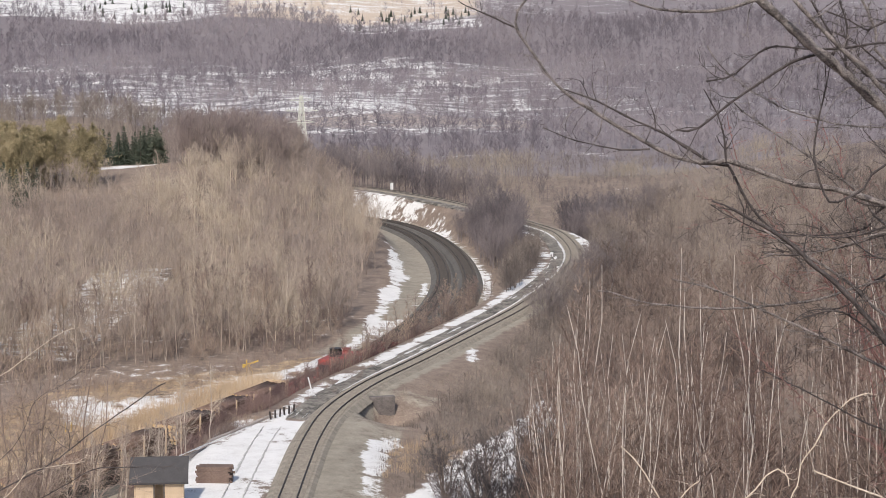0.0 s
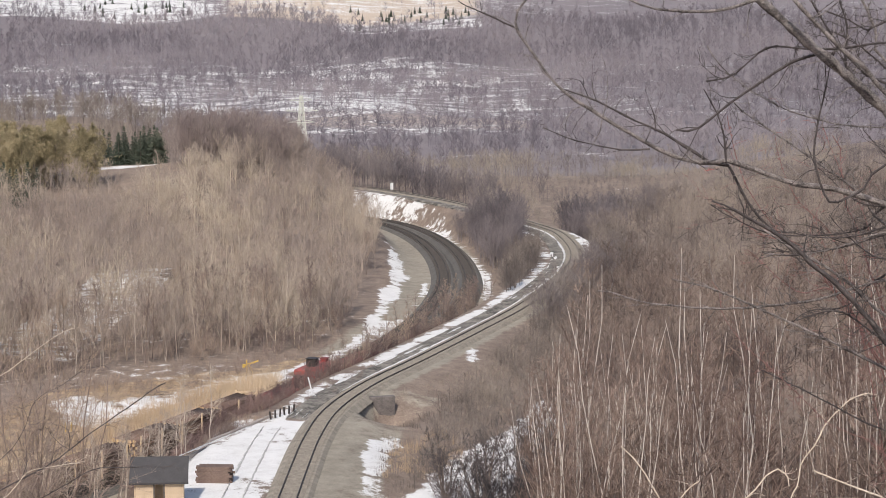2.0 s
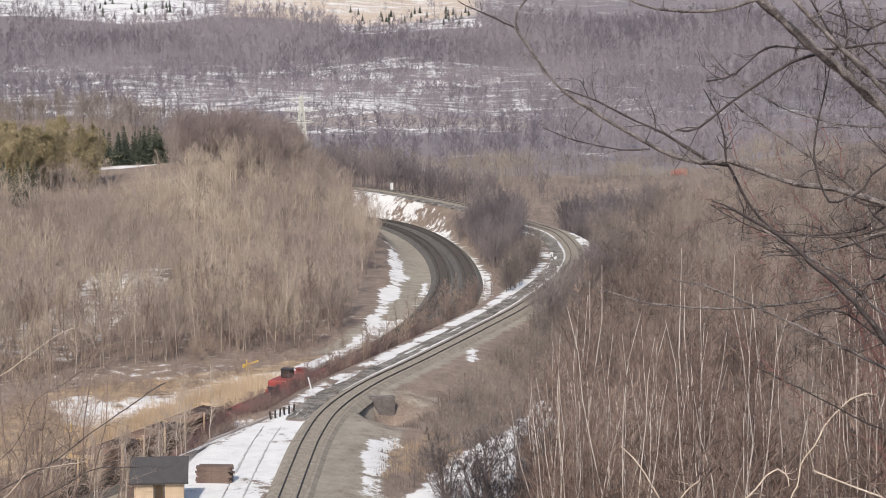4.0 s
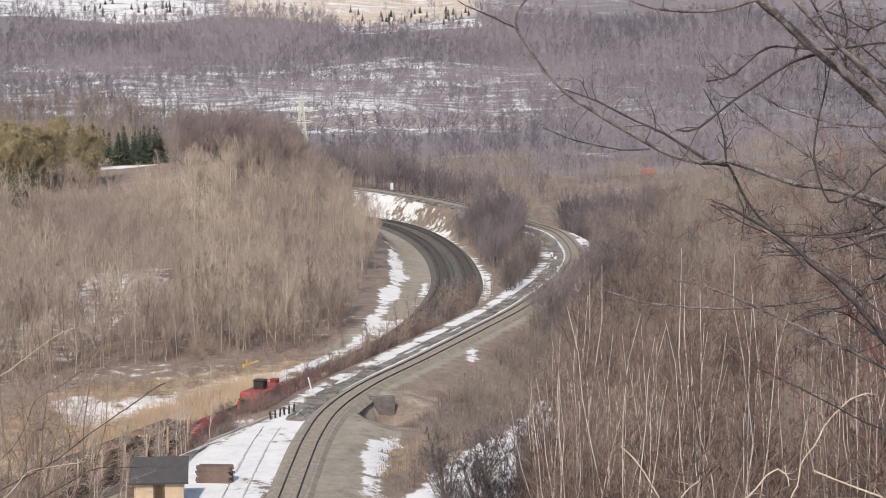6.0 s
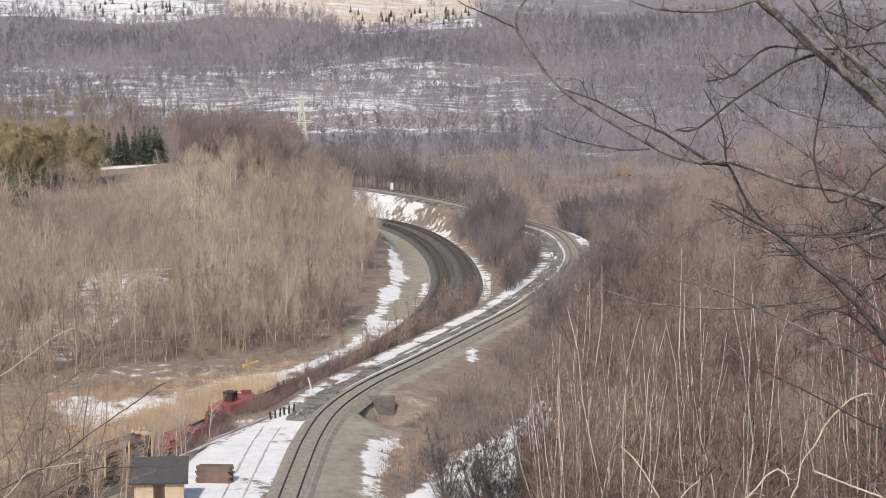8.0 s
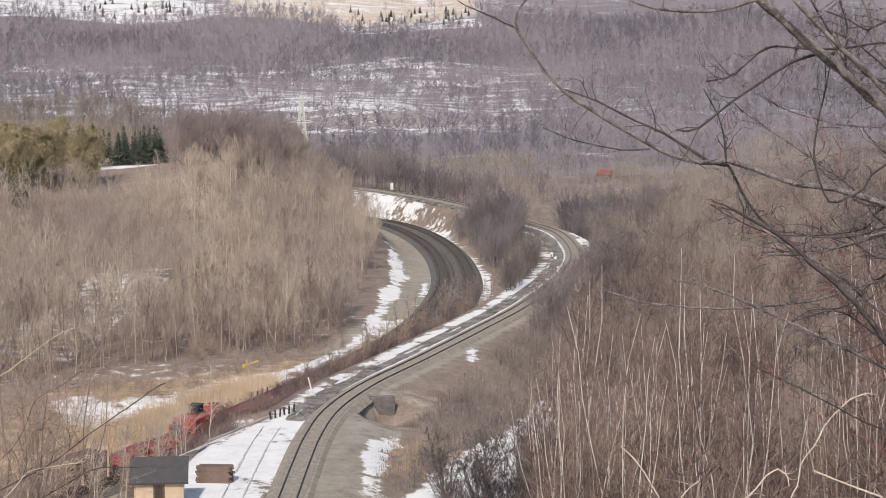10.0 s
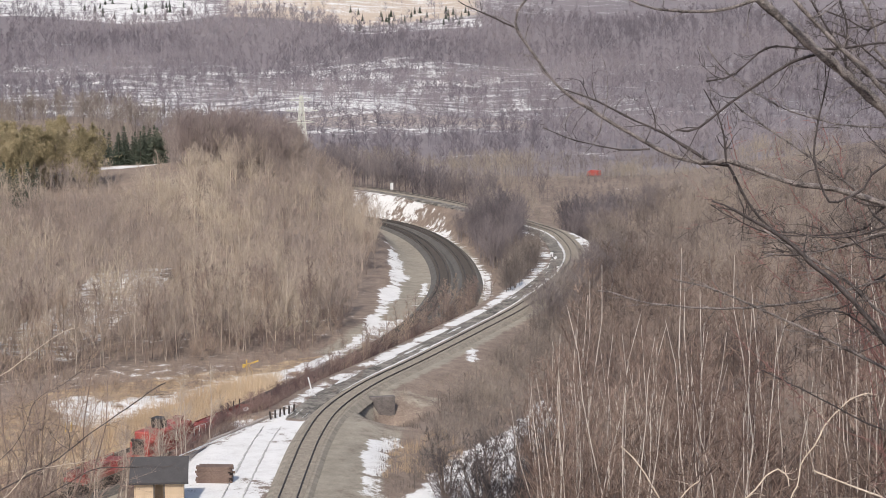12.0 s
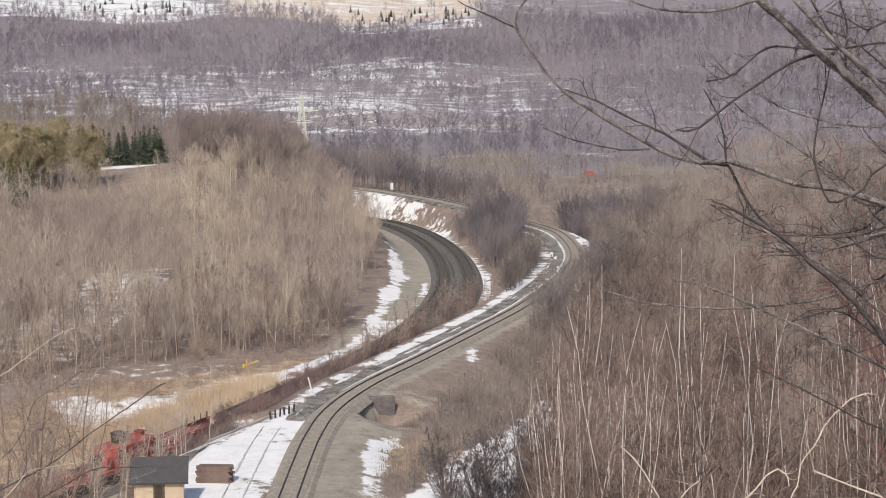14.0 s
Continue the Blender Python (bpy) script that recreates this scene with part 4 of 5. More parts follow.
def barrier():
    """A yellow hand barrier: post, weighted arm and stay."""
    top = tagged(new("track_barrier"), "yellow lifting barrier beside the meadow track", "barrier")
    part("post", rod(bmesh.new(), (0, 0, -0.3), (0, 0, 1.1), 0.09), YELLOW, top)
    part("arm", rod(bmesh.new(), (-0.3, 0, 0.55), (1.7, 0.1, 1.0), 0.08), YELLOW, top)
    part("stay", rod(bmesh.new(), (0.9, 0, -0.2), (0.2, 0, 0.8), 0.06), YELLOW, top)
    part("weight", box(bmesh.new(), -0.6, -0.2, -0.15, 0.15, 0.3, 0.7, 0.04), YELLOW, top)
    top.matrix_basis = pose(-25.6, 247.0, float(ground_z(-25.6, 247.0)) + 0.25) @ Matrix.Diagonal((0.9, 0.9, 1.35, 1))


barrier()


def pylon(x, y, h):
    """A lattice pylon with three cross-arms."""
    top = tagged(new("power_pylon"), "pale galvanised lattice power pylon in the valley", "pylon")

    def half(z):
        return 2.6 * (1 - z / h) ** 1.3 + 0.55
    levels = np.linspace(0, h, 12)
    corners = ((-1, -1), (1, -1), (1, 1), (-1, 1))
    for cx, cy in corners:
        bm = bmesh.new()
        for a, b in zip(levels[:-1], levels[1:]):
            rod(bm, (cx * half(a), cy * half(a), a), (cx * half(b), cy * half(b), b), 0.19, sides=4)
        part("leg", bm, STEEL, top)
    for k in range(4):
        (ax, ay), (bx, by) = corners[k], corners[(k + 1) % 4]
        bm = bmesh.new()
        for a, b in zip(levels[:-1], levels[1:]):
            rod(bm, (ax * half(a), ay * half(a), a), (bx * half(b), by * half(b), b), 0.125, sides=4)
            rod(bm, (bx * half(a), by * half(a), a), (ax * half(b), ay * half(b), b), 0.125, sides=4)
        part("bracing", bm, STEEL, top)
    for z, w in ((h * 0.62, 6.5), (h * 0.78, 8.0), (h * 0.93, 5.5)):
        for side in (-1, 1):
            for foot_y, up in ((-0.5, 0.0), (0.5, 0.0), (0.0, 1.4)):
                part("arm_bar", rod(bmesh.new(), (0, foot_y, z + up), (side * w, 0, z + 0.2), 0.14, sides=4), STEEL, top)
    top.matrix_basis = pose(x, y, float(ground_z(x, y)), 0, 0, 25)


pylon(-63, 855, 32)


# ---- the tree beside the camera ----
def bough(name, pts, r0, r1, parent, material, seed, twig=1.0, every=0.028, reach=0.27, crook=0.0016):
    """A limb through a few points, with bent side twigs that fork again, and buds."""
    g = np.random.default_rng(seed)
    line2 = smooth_line3(np.array(pts, float), 0.045)
    n = len(line2)
    line2[1:-1] += np.cumsum(g.normal(size=(n - 2, 3)), 0) * crook
    r = np.linspace(r0, r1, n) * (1 + 0.12 * g.normal(size=n))
    pieces = [tubes(line2[:-1], line2[1:] + (line2[1:] - line2[:-1]) * 0.04, r[:-1], r[1:], 8)]
    m = max(3, int(n * 0.045 / every * twig))
    i = g.integers(1, n - 1, m)
    d = unit(np.gradient(line2, axis=0))[i]
    way = unit(d * 0.8 + g.normal(size=(m, 3)) * [0.7, 0.4, 0.7] + [0, 0, 0.12])
    le = reach * g.uniform(0.15, 1.0, m) ** 1.6 + 0.03
    tr = np.minimum(r[i] * 0.5, 0.0028)
    at, curl = line2[i], g.normal(size=(m, 3)) * 0.3
    for k in range(4):
        to = at + way * (le / 4)[:, None]
        pieces.append(tubes(at, to, tr * (1 - k * 0.2), tr * (0.8 - k * 0.2), 4))
        if k:
            s, q, l2 = shoots(at, way, le / 4, 1, g, up=0.1, share=(0.6, 2.2))
            s2 = s + q * (l2 * 0.5)[:, None]
            q2 = unit(q + g.normal(size=q.shape) * 0.35)
            pieces += [tubes(s, s2, np.full(m, 0.0015), np.full(m, 0.0012), 3), tubes(s2, s2 + q2 * (l2 * 0.5)[:, None], np.full(m, 0.0012), np.full(m, 0.0007), 3)]
        at, way = to, unit(way + curl + g.normal(size=way.shape) * 0.18)
    b = line2[g.integers(1, n - 1, m)] + g.normal(size=(m, 3)) * 0.002
    pieces.append(tubes(b, b + unit(g.normal(size=(m, 3))) * 0.014, np.full(m, 0.004), np.full(m, 0.0015), 4))
    v, q4 = join(pieces)
    return link(name, mesh_of(name, v, [np.concatenate(q4)], material, True), parent)


def smooth_line3(p, gap):
    q = [p[0]]
    e = np.concatenate([[2 * p[0] - p[1]], p, [2 * p[-1] - p[-2]]])
    for i in range(1, len(e) - 2):
        a, b, c, d = e[i - 1:i + 3]
        n = max(2, int(np.linalg.norm(c - b) / gap))
        for t in np.linspace(0, 1, n + 1)[1:]:
            q.append(0.5 * (2 * b + (c - a) * t + (2 * a - 5 * b + 4 * c - d) * t ** 2 + (3 * b - a - 3 * c + d) * t ** 3))
    return np.array(q)


# Mottled grey bark; sunlit tops and dark undersides are put into its contrast.
LIT_LIMB = plain("lit_branch_bark", (0.09, 0.077, 0.074), (0.40, 0.35, 0.33), 14.0, 0.7, relief=0.7, span=(0.42, 0.66))
DARK_LIMB = plain("dark_branch_bark", (0.03, 0.025, 0.026), (0.15, 0.125, 0.12), 16.0, 0.75, relief=0.6)
RED_STEM = plain("red_stem_bark", (0.19, 0.092, 0.085), (0.38, 0.20, 0.18), 8.0, 0.6)
DRY_STEM = plain("dry_stem", (0.48, 0.39, 0.31), (0.76, 0.66, 0.55), 6.0, 0.8)
near_tree = tagged(new("near_tree"), "leafless tree with budding branches close to the viewpoint", "tree")
bough("trunk", [(2.75, 9.0, 33.4), (2.66, 8.95, 35.2), (2.58, 8.85, 36.6), (2.56, 8.9, 37.6), (2.62, 9.1, 38.8), (2.6, 9.1, 40.2)], 0.085, 0.035, near_tree, LIT_LIMB, 60, 0.2)
bough("great_limb", [(2.57, 8.95, 37.32), (2.2, 8.74, 37.48), (2.01, 8.74, 37.66), (1.84, 8.74, 37.81), (1.68, 8.74, 37.94), (1.54, 8.74, 38.06), (1.42, 8.74, 38.17), (1.32, 8.74, 38.26)], 0.0296, 0.0193, near_tree, LIT_LIMB, 61, 0.6)
bough("fork_limb", [(2.57, 8.95, 37.42), (2.17, 8.6, 37.58), (1.98, 8.6, 37.74), (1.88, 8.6, 37.85), (1.78, 8.6, 37.93), (1.69, 8.6, 38.02), (1.6, 8.6, 38.11), (1.53, 8.6, 38.19)], 0.0139, 0.0089, near_tree, LIT_LIMB, 62, 0.8)
bough("long_limb", [(2.57, 8.95, 37.07), (2.31, 9.0, 37.12), (2.09, 9.0, 37.2), (1.85, 9.0, 37.27), (1.64, 9.0, 37.3), (1.48, 9.0, 37.35), (1.33, 9.0, 37.4), (1.24, 9.0, 37.39), (1.1, 9.0, 37.41), (0.94, 9.0, 37.48), (0.7, 9.0, 37.62), (0.54, 9.0, 37.73), (0.44, 9.0, 37.86), (0.33, 9.0, 38.04), (0.41, 9.0, 38.19)], 0.0172, 0.0053, near_tree, LIT_LIMB, 63, 0.35)
bough("end_twig", [(0.33, 9.0, 38.04), (0.2, 9.0, 38.1), (0.07, 9.0, 38.16)], 0.0045, 0.0021, near_tree, DARK_LIMB, 64, 0.2)
bough("second_limb", [(1.35, 9.05, 37.39), (1.28, 9.05, 37.4), (1.16, 9.05, 37.47), (1.05, 9.05, 37.54), (0.87, 9.05, 37.62), (0.73, 9.05, 37.69), (0.56, 9.05, 37.75)], 0.0080, 0.0032, near_tree, DARK_LIMB, 65, 0.3)
bough("hooked_twig", [(0.97, 9.0, 37.47), (0.84, 9.0, 37.47), (0.63, 9.0, 37.51), (0.47, 9.0, 37.57)], 0.0046, 0.0020, near_tree, DARK_LIMB, 66, 0.3)
bough("rising_limb", [(1.78, 8.8, 37.92), (1.7, 8.8, 37.91), (1.59, 8.8, 37.88), (1.46, 8.8, 37.8), (1.31, 8.8, 37.7), (1.17, 8.8, 37.59), (1.07, 8.8, 37.57)], 0.0078, 0.0045, near_tree, DARK_LIMB, 67, 0.5)
bough("arching_limb", [(2.57, 8.95, 38.01), (2.04, 8.9, 37.97), (1.81, 8.9, 37.94), (1.68, 8.9, 37.94), (1.53, 8.9, 37.95), (1.45, 8.9, 37.92), (1.35, 8.9, 37.83), (1.22, 8.9, 37.79)], 0.0079, 0.0033, near_tree, DARK_LIMB, 68, 0.8)
bough("top_limb", [(1.42, 8.57, 38.17), (1.29, 8.57, 38.12), (1.14, 8.57, 38.1), (0.94, 8.57, 38.11), (0.82, 8.57, 38.15), (0.73, 8.57, 38.19)], 0.0076, 0.0050, near_tree, LIT_LIMB, 69, 0.1)
bough("inner_limb", [(2.57, 8.95, 36.87), (2.11, 9.1, 37.1), (1.98, 9.1, 37.25), (1.79, 9.1, 37.39), (1.65, 9.1, 37.49), (1.52, 9.1, 37.58), (1.38, 9.1, 37.68)], 0.0080, 0.0033, near_tree, LIT_LIMB, 70, 0.8)
bough("pale_twig", [(2.57, 8.95, 37.56), (2.12, 9.2, 37.56), (1.94, 9.2, 37.57), (1.8, 9.2, 37.6), (1.61, 9.2, 37.67), (1.37, 9.2, 37.82), (1.26, 9.2, 37.95)], 0.0047, 0.0022, near_tree, LIT_LIMB, 71, 0.5)
bough("crooked_limb", [(2.57, 8.95, 37.55), (2.06, 8.9, 37.4), (1.96, 8.9, 37.29), (1.88, 8.9, 37.25), (1.8, 8.9, 37.23), (1.74, 8.9, 37.38), (1.73, 8.9, 37.51), (1.78, 8.9, 37.77), (1.81, 8.9, 37.93)], 0.0079, 0.0039, near_tree, DARK_LIMB, 72, 0.5)
bough("upright_twig", [(1.33, 9.0, 37.4), (1.32, 9.0, 37.53), (1.28, 9.0, 37.65), (1.22, 9.0, 37.75)], 0.0053, 0.0027, near_tree, DARK_LIMB, 73, 1.0)
bough("drooping_limb", [(1.36, 9.1, 37.38), (1.47, 9.1, 37.18), (1.61, 9.1, 37.04), (1.74, 9.1, 36.88)], 0.0067, 0.0040, near_tree, DARK_LIMB, 74, 0.7)
bough("crown_limb", [(2.57, 8.95, 37.6), (2.12, 9.2, 37.77), (1.96, 9.2, 37.87), (1.85, 9.2, 38.01), (1.74, 9.2, 38.19)], 0.0081, 0.0041, near_tree, DARK_LIMB, 75, 1.0)
bough("crown_limb", [(2.57, 8.95, 38.17), (1.99, 8.7, 38.06), (1.91, 8.7, 38.02), (1.82, 8.7, 38.07), (1.72, 8.7, 38.11)], 0.0064, 0.0038, near_tree, DARK_LIMB, 76, 1.0)
bough("crown_limb", [(1.95, 9.3, 37.82), (1.94, 9.3, 37.91), (1.95, 9.3, 38.04), (1.9, 9.3, 38.2)], 0.0082, 0.0041, near_tree, DARK_LIMB, 77, 1.0)
bough("crown_limb", [(2.57, 8.95, 37.64), (2.07, 9.0, 37.87), (2.02, 9.0, 38.01), (1.93, 9.0, 38.19)], 0.0093, 0.0053, near_tree, LIT_LIMB, 78, 1.0)
bough("dark_limb", [(2.57, 8.95, 36.15), (2.2, 8.6, 36.4), (2.01, 8.6, 36.61), (1.93, 8.6, 36.71), (1.78, 8.6, 36.87), (1.65, 8.6, 36.97), (1.54, 8.6, 37.07), (1.39, 8.6, 37.16), (1.21, 8.6, 37.26)], 0.0215, 0.0051, near_tree, DARK_LIMB, 79, 0.8)
bough("low_limb", [(2.57, 8.95, 36.27), (2.28, 8.8, 36.36), (2.06, 8.8, 36.46), (1.75, 8.8, 36.61), (1.45, 8.8, 36.75), (1.22, 8.8, 36.84), (1.06, 8.8, 36.88)], 0.0091, 0.0032, near_tree, LIT_LIMB, 80, 0.8)
bough("cross_limb", [(2.57, 8.95, 36.92), (2.16, 9.3, 36.81), (1.84, 9.3, 36.72), (1.56, 9.3, 36.68), (1.29, 9.3, 36.67), (1.01, 9.3, 36.69), (0.76, 9.3, 36.76)], 0.0082, 0.0034, near_tree, LIT_LIMB, 81, 0.5)
bough("side_limb", [(2.57, 8.95, 36.44), (2.1, 9.0, 36.68), (1.99, 9.0, 36.78), (1.8, 9.0, 36.92), (1.64, 9.0, 37.0), (1.51, 9.0, 37.09)], 0.0119, 0.0053, near_tree, LIT_LIMB, 82, 0.8)
bough("side_limb", [(2.57, 8.95, 37.05), (2.19, 9.4, 36.83), (2.0, 9.4, 36.68), (1.81, 9.4, 36.65), (1.69, 9.4, 36.56)], 0.0069, 0.0028, near_tree, DARK_LIMB, 83, 0.9)
bough("side_limb", [(2.57, 8.95, 37.38), (2.13, 9.2, 37.2), (2.03, 9.2, 37.09), (1.79, 9.2, 37.06), (1.54, 9.2, 37.08), (1.29, 9.2, 37.19)], 0.0054, 0.0027, near_tree, DARK_LIMB, 84, 0.9)
bough("lower_limb", [(2.57, 8.95, 36.03), (2.23, 9.5, 36.03), (2.03, 9.5, 36.12), (1.75, 9.5, 36.26), (1.58, 9.5, 36.34)], 0.0070, 0.0028, near_tree, DARK_LIMB, 85, 0.7)
bough("side_limb", [(2.57, 8.95, 37.17), (2.09, 9.0, 37.08), (1.86, 9.0, 37.0), (1.64, 9.0, 36.96), (1.51, 9.0, 36.98)], 0.0066, 0.0027, near_tree, LIT_LIMB, 86, 0.8)
g_limb = np.random.default_rng(99)
for k in range(12):
    z0, y0 = g_limb.uniform(35.7, 38.9), g_limb.uniform(8.5, 9.5)
    a = np.array([g_limb.uniform(2.35, 2.6), 8.95, z0])
    b = np.array([g_limb.uniform(1.45, 2.0), y0, z0 + g_limb.uniform(-0.5, 0.7)])
    m1 = a * 0.65 + b * 0.35 + np.array([0, 0, g_limb.uniform(-0.12, 0.15)])
    m2 = a * 0.3 + b * 0.7 + np.array([0, 0, g_limb.uniform(-0.15, 0.15)])
    bough("limb", [a, m1, m2, b], g_limb.uniform(0.005, 0.009), 0.002, near_tree, DARK_LIMB, 120 + k, 0.9)
red_shrub = tagged(new("red_shrub"), "thin red-barked shrub shoots close to the viewpoint", "shrub")
foot = (2.5, 9.6, float(ground_z(2.5, 9.6)) - 0.1)
for i, pts in enumerate(([(1.95, 9.6, 36.75), (1.7, 9.6, 37.0), (1.52, 9.6, 37.28), (1.42, 9.6, 37.6)], [(2.1, 9.6, 36.9), (1.98, 9.6, 37.2), (1.95, 9.6, 37.5)],
                         [(1.9, 9.5, 36.85), (1.6, 9.5, 37.02), (1.33, 9.5, 37.2)], [(2.0, 9.4, 36.7), (1.75, 9.4, 36.75), (1.5, 9.4, 36.95)])):
    bough("shoot", [foot, (2.4, 9.6, 35.8)] + pts, 0.006, 0.002, red_shrub, RED_STEM, 80 + i, 0.6, reach=0.3)
g_red = np.random.default_rng(97)
for i in range(5):
    x1, z1 = g_red.uniform(1.4, 2.2), g_red.uniform(36.5, 37.4)
    bough("shoot", [foot, (2.35, 9.6, g_red.uniform(35.3, 36.2)), ((2.35 + x1) / 2, 9.5, z1 - 0.45), (x1, 9.4, z1), (x1 - 0.1, 9.4, z1 + 0.25)], 0.004, 0.0014, red_shrub, RED_STEM, 140 + i, 0.5, reach=0.25)
near_shrub = tagged(new("near_shrub"), "leafless brown shrub arching in from beside the viewpoint", "shrub")
shrub_foot = (-3.9, 12.1, float(ground_z(-3.9, 12.1)) - 0.1)
bough("shoot", [shrub_foot, (-3.75, 12.1, 34.0)] + [(-3.27, 12.0, 34.81), (-2.83, 12.0, 35.1), (-2.5, 12.0, 35.28), (-2.28, 12.0, 35.45), (-2.06, 12.0, 35.6), (-1.88, 12.0, 35.73), (-1.76, 12.0, 35.81)], 0.0090, 0.0030, near_shrub, DARK_LIMB, 160, 0.35, reach=0.3)
bough("shoot", [shrub_foot, (-3.75, 12.1, 34.0)] + [(-3.1, 12.2, 34.83), (-2.66, 12.2, 35.0), (-2.43, 12.2, 35.13), (-2.27, 12.2, 35.22), (-2.06, 12.2, 35.24), (-1.73, 12.2, 35.25)], 0.0070, 0.0020, near_shrub, DARK_LIMB, 161, 0.35, reach=0.3)
bough("shoot", [shrub_foot, (-3.75, 12.1, 34.0)] + [(-3.47, 12.4, 35.43), (-2.9, 12.4, 35.77), (-2.75, 12.4, 35.88), (-2.53, 12.4, 36.04), (-2.41, 12.4, 36.1)], 0.0060, 0.0020, near_shrub, DRY_STEM, 162, 0.35, reach=0.3)
bough("shoot", [shrub_foot, (-3.75, 12.1, 34.0)] + [(-3.15, 11.8, 34.76), (-2.71, 11.8, 35.16), (-2.6, 11.8, 35.28), (-2.44, 11.8, 35.32), (-2.24, 11.8, 35.35)], 0.0060, 0.0020, near_shrub, DRY_STEM, 163, 0.35, reach=0.3)
bough("shoot", [shrub_foot, (-3.75, 12.1, 34.0)] + [(-3.29, 12.1, 34.82), (-2.77, 12.1, 35.34), (-2.62, 12.1, 35.64), (-2.44, 12.1, 35.75), (-2.29, 12.1, 35.86)], 0.0050, 0.0015, near_shrub, DARK_LIMB, 164, 0.35, reach=0.3)
dry = tagged(new("dry_stem"), "bent pale dead stem on the near slope", "dead stem")
bough("stem", [(2.58, 15, float(ground_z(2.58, 15)) - 0.1), (2.58, 15, 33.1)] + [(2.66, 15.0, 33.85), (2.7, 15.0, 34.13), (2.72, 15.0, 34.32), (2.77, 15.0, 34.52), (2.79, 15.0, 34.64), (2.86, 15.0, 34.75), (2.94, 15.0, 34.88), (2.97, 15.0, 34.96), (3.08, 15.0, 35.07), (3.16, 15.0, 35.15), (3.26, 15.0, 35.19), (3.43, 15.0, 35.14)], 0.0085, 0.005, dry, DRY_STEM, 90, 0.25, reach=0.2, crook=0.006)
bough("fork", [(2.27, 15.0, 33.88), (2.33, 15.0, 34.15), (2.41, 15.0, 34.3), (2.49, 15.0, 34.39), (2.57, 15.0, 34.49), (2.66, 15.0, 34.54), (2.73, 15.0, 34.5), (2.76, 15.0, 34.43)], 0.008, 0.005, dry, DRY_STEM, 91, 0.2, crook=0.005)
bough("root", [(2.2, 15, float(ground_z(2.2, 15)) - 0.1), (2.2, 15, 33.0), (2.27, 15.0, 33.88)], 0.010, 0.009, dry, DRY_STEM, 96, 0.05)
snag = tagged(new("fallen_branch"), "broken pale fallen branch on the near slope", "branch")
bough("stem", [(2.99, 15.2, 34.51), (3.09, 15.2, 34.47), (3.21, 15.2, 34.42), (3.45, 15.2, 34.33), (3.73, 15.2, 34.2), (4.11, 15.2, 33.92)] + [(4.1, 15.3, 33.3), (4.2, 15.3, float(ground_z(4.2, 15.3)) - 0.1)], 0.007, 0.014, snag, DRY_STEM, 92, 0.05)
for seed, way in ((94, [(1.7, 18.0, 34.1), (1.87, 18.0, 33.93), (1.98, 18.0, 33.77), (2.09, 18.0, 33.55), (2.2, 18.0, 33.25)]), (95, [(2.45, 18.0, 33.76), (2.36, 18.0, 33.68), (2.28, 18.0, 33.58), (2.23, 18.0, 33.44), (2.2, 18.0, 33.22)])):
    stalk = tagged(new("dead_stalk"), "bare whitish dead stalk on the near slope", "dead stalk", "dead stalks")
    low = way[-1]
    bough("stalk", way + [(low[0] + 0.02, 18, low[2] - 0.5), (low[0], 18, float(ground_z(low[0], 18)) - 0.1)], 0.006, 0.012, stalk, DRY_STEM, seed, 0.1, crook=0.005)
spread_out("slope_grass", [(v * 0.6, q) for v, q in tufts], [(x, y, z, s * 0.9) for x, y, z, s in scatter(60, [(1.8, 12), (4.5, 12), (5.5, 20), (2.4, 20)], 93, 0, (0.5, 1.0))], REED,
           "dry pale grass on the near slope", "grass")


# ---- the train ----
RUN = beside(LOWER, 4.6)
RUN_S = np.concatenate([[0], np.cumsum(np.linalg.norm(np.diff(RUN, axis=0), axis=1))])
SPEED, START = 3.85, 140.5


def on_run(s):
    p = [float(np.interp(s, RUN_S, RUN[:, i])) for i in (0, 1)]
    q = [float(np.interp(s - 4, RUN_S, RUN[:, i])) for i in (0, 1)]
    r = [float(np.interp(s + 4, RUN_S, RUN[:, i])) for i in (0, 1)]
    return pose(p[0], p[1], LOW_Z + 0.18, 0, 0, math.degrees(math.atan2(r[1] - q[1], r[0] - q[0])))


def bogie(parent, x):
    b = part("bogie", box(box(bmesh.new(), x - 1.3, x + 1.3, -1.05, -0.9, 0.35, 0.75, 0.05), x - 1.3, x + 1.3, 0.9, 1.05, 0.35, 0.75, 0.05), BLACK, parent)
    for dx in (-0.9, 0.9):
        bm = bmesh.new()
        for s in (-1, 1):
            rod(bm, (x + dx, s * 0.72, 0.46), (x + dx, s * 0.86, 0.46), 0.46, sides=20)
        rod(bm, (x + dx, -0.72, 0.46), (x + dx, 0.72, 0.46), 0.08)
        part("wheelset", bm, RAIL, b)


def underframe(parent, half, paint):
    bm = bmesh.new()
    box(bm, -half, half, -1.35, 1.35, 1.15, 1.3, 0.02)
    for s in (-1, 1):
        box(bm, -half, half, s * 1.35 - 0.06, s * 1.35 + 0.06, 0.95, 1.3, 0.02)
    box(bm, -half * 0.6, half * 0.6, -0.25, 0.25, 0.7, 1.15, 0.03)
    part("underframe", bm, paint, parent)
    for s in (-1, 1):
        part("coupler", box(bmesh.new(), s * (half + 0.35) - 0.4, s * (half + 0.35) + 0.4, -0.12, 0.12, 0.85, 1.1, 0.03), BLACK, parent)
    for s in (-1, 1):
        bogie(parent, s * (half - 2.4))


